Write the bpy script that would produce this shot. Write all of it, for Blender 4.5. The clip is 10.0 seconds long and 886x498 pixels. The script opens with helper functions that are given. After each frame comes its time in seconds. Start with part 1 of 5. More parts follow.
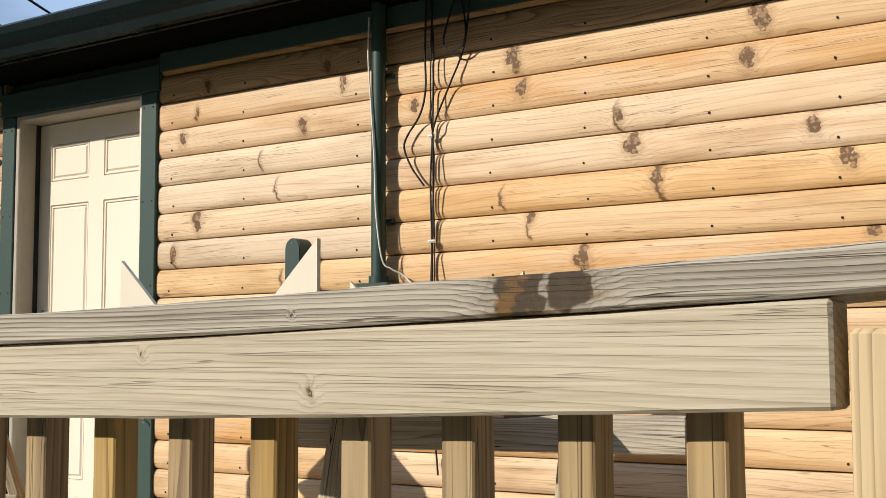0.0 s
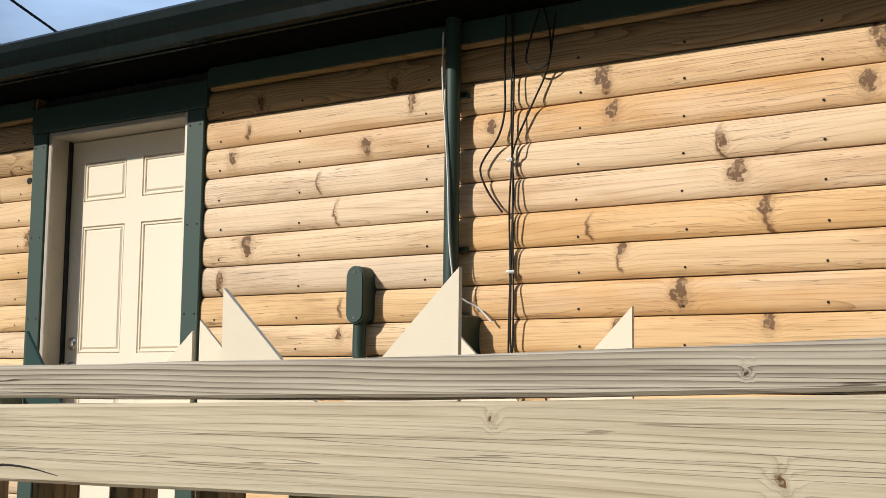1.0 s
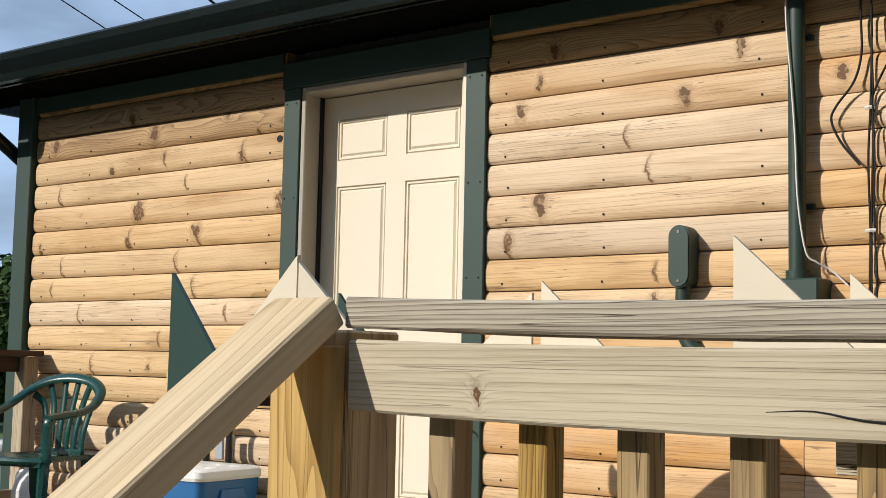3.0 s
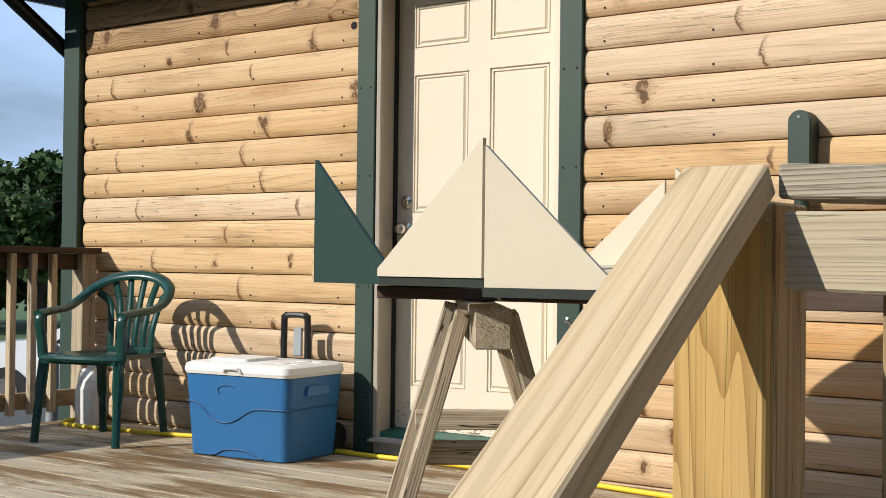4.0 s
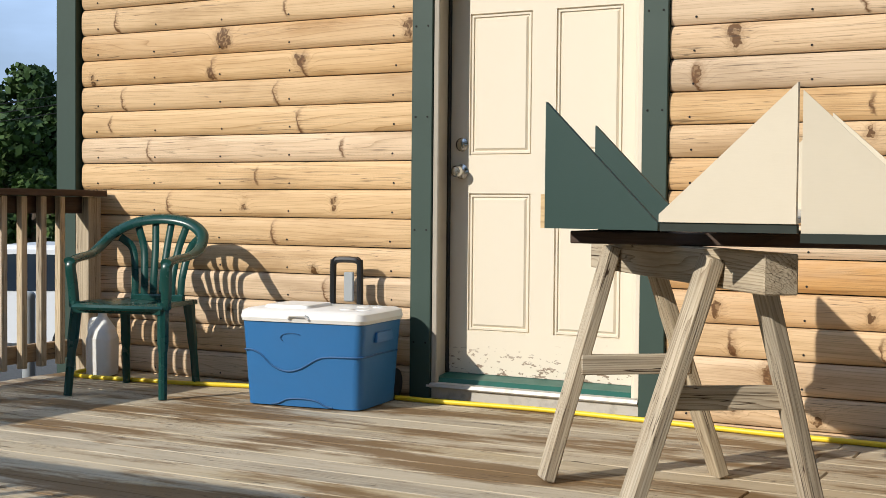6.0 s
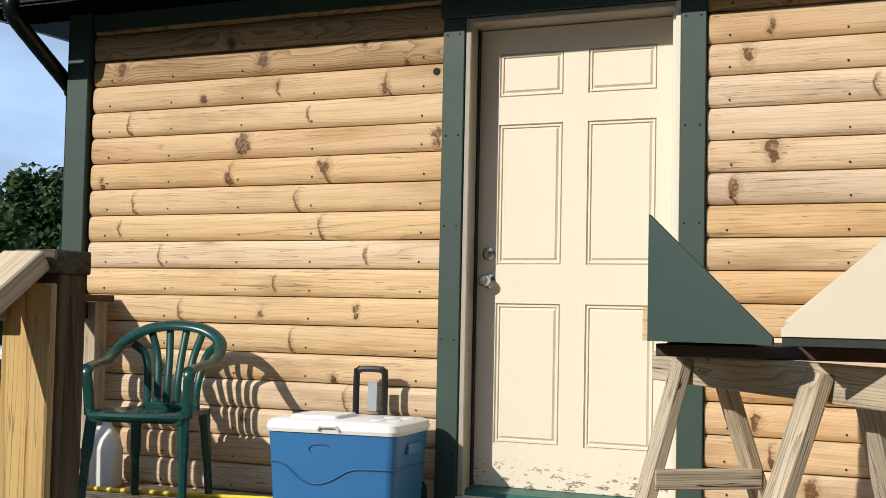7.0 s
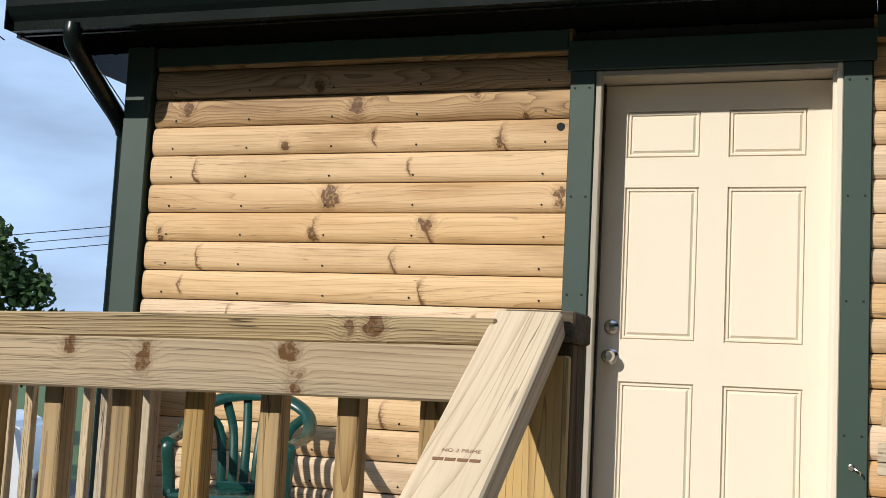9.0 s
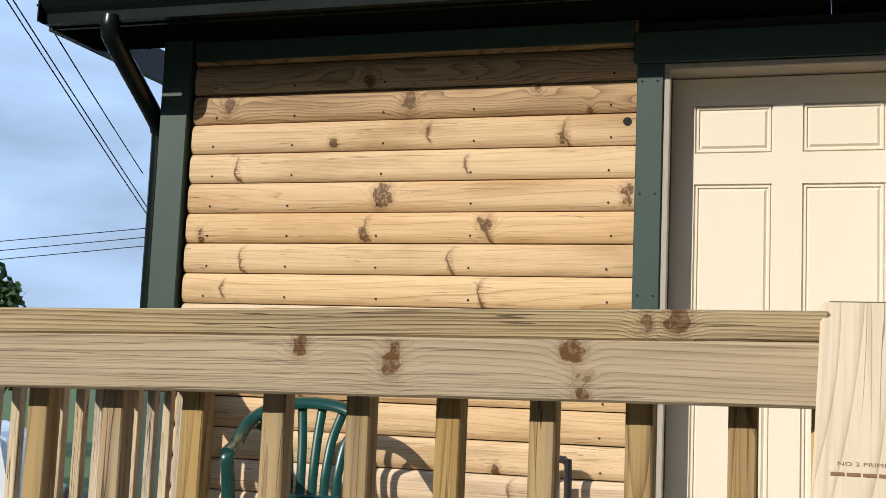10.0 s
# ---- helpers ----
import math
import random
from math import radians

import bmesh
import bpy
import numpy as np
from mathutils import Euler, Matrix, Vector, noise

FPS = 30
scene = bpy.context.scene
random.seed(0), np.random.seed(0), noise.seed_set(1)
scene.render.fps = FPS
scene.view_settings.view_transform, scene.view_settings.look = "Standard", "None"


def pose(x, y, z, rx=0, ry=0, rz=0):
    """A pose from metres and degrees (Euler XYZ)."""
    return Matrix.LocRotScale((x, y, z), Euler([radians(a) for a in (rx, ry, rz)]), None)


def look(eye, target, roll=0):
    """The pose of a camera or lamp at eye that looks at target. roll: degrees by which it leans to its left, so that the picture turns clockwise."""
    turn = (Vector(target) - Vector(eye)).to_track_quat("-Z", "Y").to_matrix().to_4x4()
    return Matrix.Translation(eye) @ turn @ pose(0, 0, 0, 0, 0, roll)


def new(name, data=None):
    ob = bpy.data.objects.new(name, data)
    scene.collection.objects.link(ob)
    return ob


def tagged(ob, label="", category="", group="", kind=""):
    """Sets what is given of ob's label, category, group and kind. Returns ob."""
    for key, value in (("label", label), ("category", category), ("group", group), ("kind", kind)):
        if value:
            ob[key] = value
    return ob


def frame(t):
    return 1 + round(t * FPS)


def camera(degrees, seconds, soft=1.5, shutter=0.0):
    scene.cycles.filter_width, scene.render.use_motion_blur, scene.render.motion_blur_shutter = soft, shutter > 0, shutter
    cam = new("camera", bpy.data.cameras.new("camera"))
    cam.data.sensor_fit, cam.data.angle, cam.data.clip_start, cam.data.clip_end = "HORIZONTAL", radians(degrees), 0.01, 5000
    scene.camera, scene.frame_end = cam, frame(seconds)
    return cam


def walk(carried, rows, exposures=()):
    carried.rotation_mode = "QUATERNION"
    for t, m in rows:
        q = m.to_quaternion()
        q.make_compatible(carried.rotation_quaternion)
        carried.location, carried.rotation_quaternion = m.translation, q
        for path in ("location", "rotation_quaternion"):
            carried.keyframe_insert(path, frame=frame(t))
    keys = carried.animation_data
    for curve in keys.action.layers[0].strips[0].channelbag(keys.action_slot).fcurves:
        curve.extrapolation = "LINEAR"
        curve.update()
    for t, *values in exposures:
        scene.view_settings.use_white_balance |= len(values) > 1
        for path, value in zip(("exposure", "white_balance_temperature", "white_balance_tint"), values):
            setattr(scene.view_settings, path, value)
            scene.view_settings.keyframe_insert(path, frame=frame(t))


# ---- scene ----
cam = camera(38.2, 10.0, soft=0.8)
PATH = [
    (0, (5.625, -4.113, 0.894), (4.474, -2.487, 1.068), -0.2),
    (0.5, (5.362, -4.062, 0.88), (4.243, -2.417, 1.083), 0.2),
    (1, (5.128, -4.056, 0.923), (4.007, -2.415, 1.144), 0.7),
    (1.5, (4.845, -4.151, 0.926), (3.728, -2.513, 1.188), 1.0),
    (2, (4.597, -4.155, 0.93), (3.449, -2.541, 1.209), 0.9),
    (2.5, (4.37, -4.163, 0.916), (3.184, -2.573, 1.172), 1.1),
    (3, (4.152, -4.283, 0.88), (2.934, -2.707, 1.063), 1.2),
    (3.2, (4.055, -4.331, 0.859), (2.83, -2.757, 1.011), 1.3),
    (4.3, (3.542, -4.506, 0.843), (2.372, -2.884, 0.826), 0.5),
    (4.5, (3.454, -4.561, 0.835), (2.303, -2.926, 0.793), 0.4),
    (5, (3.225, -4.685, 0.826), (2.127, -3.016, 0.715), 0.1),
    (5.2, (3.119, -4.725, 0.819), (2.049, -3.04, 0.695), 0.1),
    (6.3, (2.592, -5.032, 0.859), (1.678, -3.253, 0.845), 0.7),
    (6.5, (2.523, -5.057, 0.854), (1.623, -3.271, 0.88), 0.8),
    (7, (2.279, -5.126, 0.854), (1.437, -3.315, 0.958), 1.2),
    (7.5, (2.021, -5.131, 0.865), (1.233, -3.299, 1.017), 1.4),
    (8, (1.776, -5.093, 0.858), (1.034, -3.245, 1.036), 1.8),
    (8.5, (1.486, -5.071, 0.852), (0.782, -3.21, 1.05), 2.3),
    (9, (1.166, -5.03, 0.845), (0.494, -3.159, 1.063), 2.9),
    (9.5, (0.956, -4.986, 0.825), (0.289, -3.115, 1.058), 3.1),
    (10, (0.719, -4.953, 0.825), (0.102, -3.065, 1.056), 2.4),
]
walk(cam, [(t, look(eye, target, roll)) for t, eye, target, roll in PATH], exposures=[(0, 0.11), (1.5, -0.01), (5, -0.06), (7, -0.09), (10, -0.06)])

# ---- light ----
SUN_WAY = Vector((0.53, 0.97, -0.60)).normalized()      # the way the sunlight travels
world = bpy.data.worlds.new("sky")
scene.world = world
world.use_nodes = True
wnt = world.node_tree
sky = wnt.nodes.new("ShaderNodeTexSky")
sky.sky_type = "NISHITA"
sky.sun_disc = False
sky.sun_elevation = math.asin(-SUN_WAY.z)
sky.sun_rotation = math.atan2(-SUN_WAY.x, -SUN_WAY.y)
sky.altitude = 200
sky.air_density, sky.dust_density, sky.ozone_density = 1.2, 1.0, 2.0
wco = wnt.nodes.new("ShaderNodeTexCoord")
wmap = wnt.nodes.new("ShaderNodeMapping")
wmap.inputs["Scale"].default_value = (1.0, 1.0, 3.5)
wno = wnt.nodes.new("ShaderNodeTexNoise")
wno.inputs["Scale"].default_value, wno.inputs["Detail"].default_value = 2.2, 6.0
wramp = wnt.nodes.new("ShaderNodeValToRGB")
wramp.color_ramp.elements[0].position, wramp.color_ramp.elements[1].position = 0.16, 0.55
wmix = wnt.nodes.new("ShaderNodeMixRGB")
wmix.inputs["Color2"].default_value = (19.0, 26.5, 39.0, 1)
wlim = wnt.nodes.new("ShaderNodeMath")
wlim.operation, wlim.inputs[1].default_value = "MULTIPLY", 0.9
wnt.links.new(wco.outputs["Generated"], wmap.inputs["Vector"])
wnt.links.new(wmap.outputs["Vector"], wno.inputs["Vector"])
wnt.links.new(wno.outputs["Fac"], wramp.inputs["Fac"])
wnt.links.new(wramp.outputs["Color"], wlim.inputs[0])
wnt.links.new(wlim.outputs[0], wmix.inputs["Fac"])
wnt.links.new(sky.outputs["Color"], wmix.inputs["Color1"])
wbg = wnt.nodes["Background"]
wbg.inputs["Strength"].default_value = 0.034
wnt.links.new(wmix.outputs["Color"], wbg.inputs["Color"])

sun = new("sun", bpy.data.lights.new("sun", "SUN"))
sun.data.energy, sun.data.angle, sun.data.color = 4.85, radians(0.6), (1.0, 0.945, 0.85)
sun.matrix_world = look((-6, -11, 7), Vector((-6, -11, 7)) + SUN_WAY)


# ---- materials ----
class Nodes:
    """A small writer for node materials."""

    def __init__(self, name):
        self.mat = bpy.data.materials.new(name)
        self.mat.use_nodes = True
        self.nt = self.mat.node_tree
        self.bsdf = self.nt.nodes["Principled BSDF"]
        self.co = self.nt.nodes.new("ShaderNodeTexCoord").outputs["Object"]
        self.rand = self.nt.nodes.new("ShaderNodeObjectInfo").outputs["Random"]

    def put(self, socket, value):
        if hasattr(value, "is_output"):
            self.nt.links.new(value, socket)
        else:
            socket.default_value = value

    def math(self, op, a, b=0.0, c=0.0, clamp=False):
        n = self.nt.nodes.new("ShaderNodeMath")
        n.operation, n.use_clamp = op, clamp
        for s, v in zip(n.inputs, (a, b, c)):
            self.put(s, v)
        return n.outputs[0]

    def vec(self, op, a, b=(0, 0, 0)):
        n = self.nt.nodes.new("ShaderNodeVectorMath")
        n.operation = op
        self.put(n.inputs[0], a)
        self.put(n.inputs[1], b)
        return n.outputs["Value"] if op in ("DISTANCE", "LENGTH", "DOT_PRODUCT") else n.outputs["Vector"]

    def noise(self, v, scale=1.0, detail=3.0, rough=0.55):
        n = self.nt.nodes.new("ShaderNodeTexNoise")
        self.put(n.inputs["Vector"], v)
        n.inputs["Scale"].default_value, n.inputs["Detail"].default_value, n.inputs["Roughness"].default_value = scale, detail, rough
        return n.outputs["Fac"]

    def ramp(self, v, lo, hi):
        n = self.nt.nodes.new("ShaderNodeMapRange")
        n.interpolation_type = "SMOOTHSTEP"
        self.put(n.inputs["Value"], v)
        n.inputs["From Min"].default_value, n.inputs["From Max"].default_value = lo, hi
        return n.outputs["Result"]

    def mix(self, fac, a, b, mode="MIX"):
        n = self.nt.nodes.new("ShaderNodeMixRGB")
        n.blend_type = mode
        self.put(n.inputs["Fac"], fac)
        for s, v in ((n.inputs["Color1"], a), (n.inputs["Color2"], b)):
            self.put(s, (*v, 1) if isinstance(v, tuple) and len(v) == 3 else v)
        return n.outputs["Color"]

    def split(self, v):
        n = self.nt.nodes.new("ShaderNodeSeparateXYZ")
        self.put(n.inputs[0], v)
        return n.outputs

    def bump(self, height, strength, distance):
        n = self.nt.nodes.new("ShaderNodeBump")
        self.put(n.inputs["Height"], height)
        n.inputs["Strength"].default_value, n.inputs["Distance"].default_value = strength, distance
        self.nt.links.new(n.outputs["Normal"], self.bsdf.inputs["Normal"])

    def done(self, colour, rough, metal=0.0, spec=0.5):
        self.put(self.bsdf.inputs["Base Color"], (*colour, 1) if isinstance(colour, tuple) else colour)
        self.put(self.bsdf.inputs["Roughness"], rough)
        self.bsdf.inputs["Metallic"].default_value = metal
        self.bsdf.inputs["Specular IOR Level"].default_value = spec
        return self.mat


def wood(name, light, dark, knot_colour=(0.105, 0.045, 0.013), rings=9.0, ring_depth=0.55, spread=(0.55, 5.0, 5.5), grey=0.0, stain=0.25,
         knots=(), random_knots=0.0, knot_size=0.75, knot_scale=1.0, scar=0.0, line=3.2, fuzz=1.0, swirl=2.0, grain=1.0, amber=0.0, arcs=(), lines=0.0, tint=0.12, rough=0.75, checks=0.5, spec=0.25, bump=0.4, patches=0.0):
    """Sawn wood whose grain runs along the object's own x. knots: (x, z, radius) in the object's own metres."""
    m = Nodes(name)
    off = m.math("MULTIPLY", m.rand, 37.0)
    comb = m.nt.nodes.new("ShaderNodeCombineXYZ")
    for s in comb.inputs:
        m.put(s, off)
    p = m.vec("ADD", m.co, comb.outputs[0])
    warp = m.nt.nodes.new("ShaderNodeTexNoise")
    m.put(warp.inputs["Vector"], p)
    warp.inputs["Scale"].default_value, warp.inputs["Detail"].default_value = 34.0 / knot_scale, 3.0
    bend = m.vec("MULTIPLY", m.vec("SUBTRACT", warp.outputs["Color"], (0.5, 0.5, 0.5)), (0.050 * knot_scale, 0.0, 0.035 * knot_scale))
    flat = m.vec("ADD", m.vec("MULTIPLY", m.co, (1.15, 0.0, 0.80)), bend)
    # the nearest knot
    near = None
    for kx, kz, kr in knots:
        d = m.math("DIVIDE", m.vec("DISTANCE", flat, (kx * 1.15, 0.0, kz * 0.80)), kr)
        near = d if near is None else m.math("MINIMUM", near, d)
    if random_knots:
        v = m.nt.nodes.new("ShaderNodeTexVoronoi")
        m.put(v.inputs["Vector"], m.vec("MULTIPLY", p, (1.0, 0.6, 2.4)))
        v.inputs["Scale"].default_value = random_knots
        keep = m.math("GREATER_THAN", m.split(v.outputs["Color"])[0], 0.55)
        d = m.math("ADD", m.math("MULTIPLY", v.outputs["Distance"], 34.0 / random_knots), m.math("MULTIPLY", keep, 9.0))
        near = d if near is None else m.math("MINIMUM", near, d)
    wob = m.noise(m.vec("MULTIPLY", p, (25, 25, 40)), 1.0, 2.0)
    swell = 0.0
    if near is not None:
        near = m.math("MULTIPLY", m.math("ADD", near, m.math("MULTIPLY", m.math("SUBTRACT", wob, 0.5), 2.4)), knot_size)
        swell = m.math("EXPONENT", m.math("MULTIPLY", m.math("MULTIPLY", near, near), -0.22))
    # contour-line grain
    body = m.noise(m.vec("MULTIPLY", p, spread), 1.0, 2.0, 0.4)
    field = m.math("MULTIPLY", body, rings * 2.2)
    if lines:
        ply = m.split(p)
        field = m.math("ADD", field, m.math("MULTIPLY", m.math("ADD", ply[2], m.math("MULTIPLY", ply[1], 0.5)), lines))
    if near is not None:
        field = m.math("ADD", field, m.math("MULTIPLY", swell, swirl))
    wave = m.math("FRACT", field)
    wave = m.math("POWER", wave, line)
    fibre = m.noise(m.vec("MULTIPLY", p, (4.0 * grain, 160 * grain, 190 * grain)), 1.0, 3.0, 0.6)
    streak = m.noise(m.vec("MULTIPLY", p, (1.1 * grain, 30 * grain, 42 * grain)), 1.0, 3.0, 0.6)
    blotch = m.noise(m.vec("MULTIPLY", p, (1.3, 4.0, 6.0)), 1.0, 4.0, 0.6)
    fac = m.math("MULTIPLY", wave, ring_depth)
    fac = m.math("ADD", fac, m.math("MULTIPLY", m.math("SUBTRACT", streak, 0.47), 1.5 * fuzz))
    fac = m.math("ADD", fac, m.math("MULTIPLY", m.math("SUBTRACT", fibre, 0.47), 1.5 * fuzz), clamp=True)
    col = m.mix(fac, light, dark)
    col = m.mix(m.math("MULTIPLY", m.ramp(blotch, 0.48, 0.75), stain), col, tuple(0.6 * a + 0.1 * b for a, b in zip(dark, light)))
    val = m.math("ADD", 1.0 - tint, m.math("MULTIPLY", m.rand, 2 * tint))
    hsv = m.nt.nodes.new("ShaderNodeHueSaturation")
    m.put(hsv.inputs["Value"], val)
    m.put(hsv.inputs["Saturation"], m.math("ADD", 0.86, m.math("MULTIPLY", m.math("FRACT", m.math("MULTIPLY", m.rand, 7.3)), 0.36)))
    m.put(hsv.inputs["Color"], col)
    col = hsv.outputs["Color"]
    if amber:
        warm = m.math("MULTIPLY", m.math("ADD", m.ramp(blotch, 0.3, 0.7), 0.5), amber, clamp=True)
        col = m.mix(warm, col, m.mix(fac, (0.60, 0.335, 0.125), (0.27, 0.105, 0.030)))
    if grey:
        g = m.noise(m.vec("MULTIPLY", p, (2.2, 9, 14)), 1.0, 5.0, 0.65)
        col = m.mix(m.math("MULTIPLY", m.ramp(g, 0.35, 0.68), grey), col, (0.26, 0.24, 0.20))
    if near is not None:
        halo = m.math("SUBTRACT", 1.0, m.ramp(near, 0.6, 2.2))
        core = m.math("SUBTRACT", 1.0, m.ramp(near, 0.75, 1.0))
        broken = m.ramp(m.noise(m.vec("MULTIPLY", p, (60 / knot_scale, 60 / knot_scale, 60 / knot_scale)), 1.0, 3.0), 0.43, 0.50)
        eye = m.math("MULTIPLY", halo, m.math("POWER", m.math("FRACT", m.math("MULTIPLY", near, 2.2)), 4.0))
        col = m.mix(m.math("MULTIPLY", eye, 0.7), col, dark)
        col = m.mix(m.math("MULTIPLY", halo, 0.36), col, tuple(0.25 * a + 0.75 * b for a, b in zip(knot_colour, dark)))
        col = m.mix(m.math("MULTIPLY", core, 0.62), col, tuple(0.5 * a + 0.5 * b for a, b in zip(knot_colour, dark)))
        col = m.mix(m.math("MULTIPLY", m.math("MULTIPLY", core, broken), 0.85), col, knot_colour)
    # curved scars where a branch ran through the log
    for kx, kz in arcs:
        wide = 0.050 + 0.012 * math.sin(kx * 40.0)
        out = m.vec("DISTANCE", m.vec("ADD", m.vec("MULTIPLY", m.co, (1.0, 0.0, 0.80)), m.vec("MULTIPLY", bend, (0.75, 0.0, 0.60))), (kx + wide, 0.0, kz * 0.80))
        ax = m.split(m.co)
        gate = m.math("MULTIPLY", m.ramp(m.math("SUBTRACT", kx + wide * 0.75, ax[0]), 0.0, 0.020), m.ramp(m.math("SUBTRACT", kz + 0.062, ax[2]), -0.02, 0.075))
        rim = m.math("DIVIDE", m.math("SUBTRACT", out, wide), 0.0058)
        rim = m.math("EXPONENT", m.math("MULTIPLY", m.math("MULTIPLY", rim, rim), -1.0))
        fan = m.math("MULTIPLY", m.math("SUBTRACT", 1.0, m.ramp(out, wide * 0.95, wide * 1.02)), m.ramp(out, wide * 0.35, wide * 0.95))
        fan = m.math("MULTIPLY", fan, m.ramp(m.noise(m.vec("MULTIPLY", p, (40, 40, 160)), 1.0, 3.0), 0.40, 0.62))
        col = m.mix(m.math("MULTIPLY", m.math("MULTIPLY", fan, gate), 0.85), col, (0.20, 0.092, 0.032))
        col = m.mix(m.math("MULTIPLY", m.math("MULTIPLY", rim, gate), 0.95), col, (0.12, 0.050, 0.016))
    if scar:
        moss = m.noise(m.vec("MULTIPLY", p, (45, 45, 70)), 1.0, 3.0, 0.6)
        solid = m.math("SUBTRACT", 1.0, m.ramp(near, 0.75, 1.05))
        col = m.mix(m.math("MULTIPLY", solid, scar), col, (0.060, 0.042, 0.026))
        edge = m.math("SUBTRACT", 1.0, m.ramp(near, 1.0, 2.6))
        col = m.mix(m.math("MULTIPLY", m.math("MULTIPLY", edge, m.ramp(moss, 0.52, 0.62)), 0.6 * scar), col, (0.20, 0.10, 0.025))
    if patches:
        where = m.nt.nodes.new("ShaderNodeNewGeometry").outputs["Position"]
        pale = m.noise(m.vec("MULTIPLY", where, (0.7, 2.4, 1.0)), 1.3, 6.0, 0.66)
        col = m.mix(m.math("MULTIPLY", m.ramp(pale, 0.36, 0.54), 0.75), col, (0.53, 0.445, 0.32))
        wet = m.noise(m.vec("ADD", m.vec("MULTIPLY", where, (0.75, 3.4, 1.0)), (3.1, 0.7, 0.0)), 1.0, 6.0, 0.68)
        col = m.mix(m.math("MULTIPLY", m.ramp(wet, 0.47, 0.58), patches), col, (0.165, 0.088, 0.028))
    # drying checks along the grain
    crack = m.noise(m.vec("MULTIPLY", p, (1.6, 80 * grain, 95 * grain)), 1.0, 1.0, 0.3)
    gate = m.ramp(m.noise(m.vec("MULTIPLY", p, (1.3, 6, 9)), 1.0, 1.0), 0.44, 0.52)
    slit = m.math("MULTIPLY", m.math("SUBTRACT", 1.0, m.ramp(m.math("ABSOLUTE", m.math("SUBTRACT", crack, 0.5)), 0.003, 0.013)), gate)
    slit = m.math("MULTIPLY", slit, checks)
    col = m.mix(slit, col, (0.05, 0.03, 0.018))
    h = m.math("SUBTRACT", m.math("ADD", m.math("MULTIPLY", fibre, 0.6), m.math("MULTIPLY", wave, -0.35)), m.math("MULTIPLY", slit, 2.0))
    m.bump(h, bump, 0.0012)
    return m.done(col, m.math("ADD", rough - 0.08, m.math("MULTIPLY", streak, 0.16)), 0.0, spec)


def paint(name, colour, rough=0.45, wear=0.15, scale=6.0, metal=0.0, spec=0.4, bump=0.1, grain=(14, 14, 14), dirt=(0.25, 0.2, 0.15)):
    m = Nodes(name)
    n1 = m.noise(m.vec("MULTIPLY", m.co, (scale,) * 3), 1.0, 5.0, 0.6)
    n2 = m.noise(m.vec("MULTIPLY", m.co, grain), 6.0, 3.0, 0.6)
    col = m.mix(m.math("MULTIPLY", m.ramp(n1, 0.45, 0.8), wear), colour, tuple(0.45 * c + 0.3 * d * max(colour) for c, d in zip(colour, dirt)))
    col = m.mix(m.math("MULTIPLY", n2, 0.16), col, tuple(min(1, 1.25 * c + 0.01) for c in colour))
    m.bump(n2, bump, 0.001)
    return m.done(col, m.math("ADD", rough - 0.08, m.math("MULTIPLY", n1, 0.16)), metal, spec)


KNOTS_LEFT = [(-1.174, 1.672, 0.022), (-1.190, 1.640, 0.020), (-1.155, 1.645, 0.016), (-1.205, 1.668, 0.014), (-1.075, 2.052, 0.022), (-0.142, 1.665, 0.017), (-0.142, 1.630, 0.015),
              (-0.718, 1.530, 0.018), (-0.745, 1.545, 0.012), (-1.255, 1.478, 0.013), (-1.262, 1.505, 0.008), (-0.417, 1.887, 0.013), (-0.992, 1.925, 0.010), (-1.412, 1.887, 0.012),
              (-0.525, 2.095, 0.010), (-1.918, 2.065, 0.018), (-2.018, 1.462, 0.012), (-2.02, 1.50, 0.009), (-0.644, 0.545, 0.012), (-1.051, 0.845, 0.011), (-0.535, 0.875, 0.010), (-0.535, 0.845, 0.009),
              (-1.129, 0.355, 0.013), (-1.263, 2.147, 0.016), (-0.30, 1.99, 0.010), (-1.60, 0.60, 0.010), (-0.9, 0.20, 0.012)]
ARCS_LEFT = [(-1.868, 1.776), (-0.822, 1.781), (-0.722, 1.500), (-1.825, 1.372), (-0.880, 1.395), (-1.905, 1.242), (-0.745, 1.253), (-1.655, 1.100), (-0.500, 1.121), (-0.985, 0.981),
             (-0.890, 0.732), (-1.525, 0.840), (-0.590, 0.470), (-0.412, 1.899), (-0.990, 1.945), (-1.25, 1.485)]
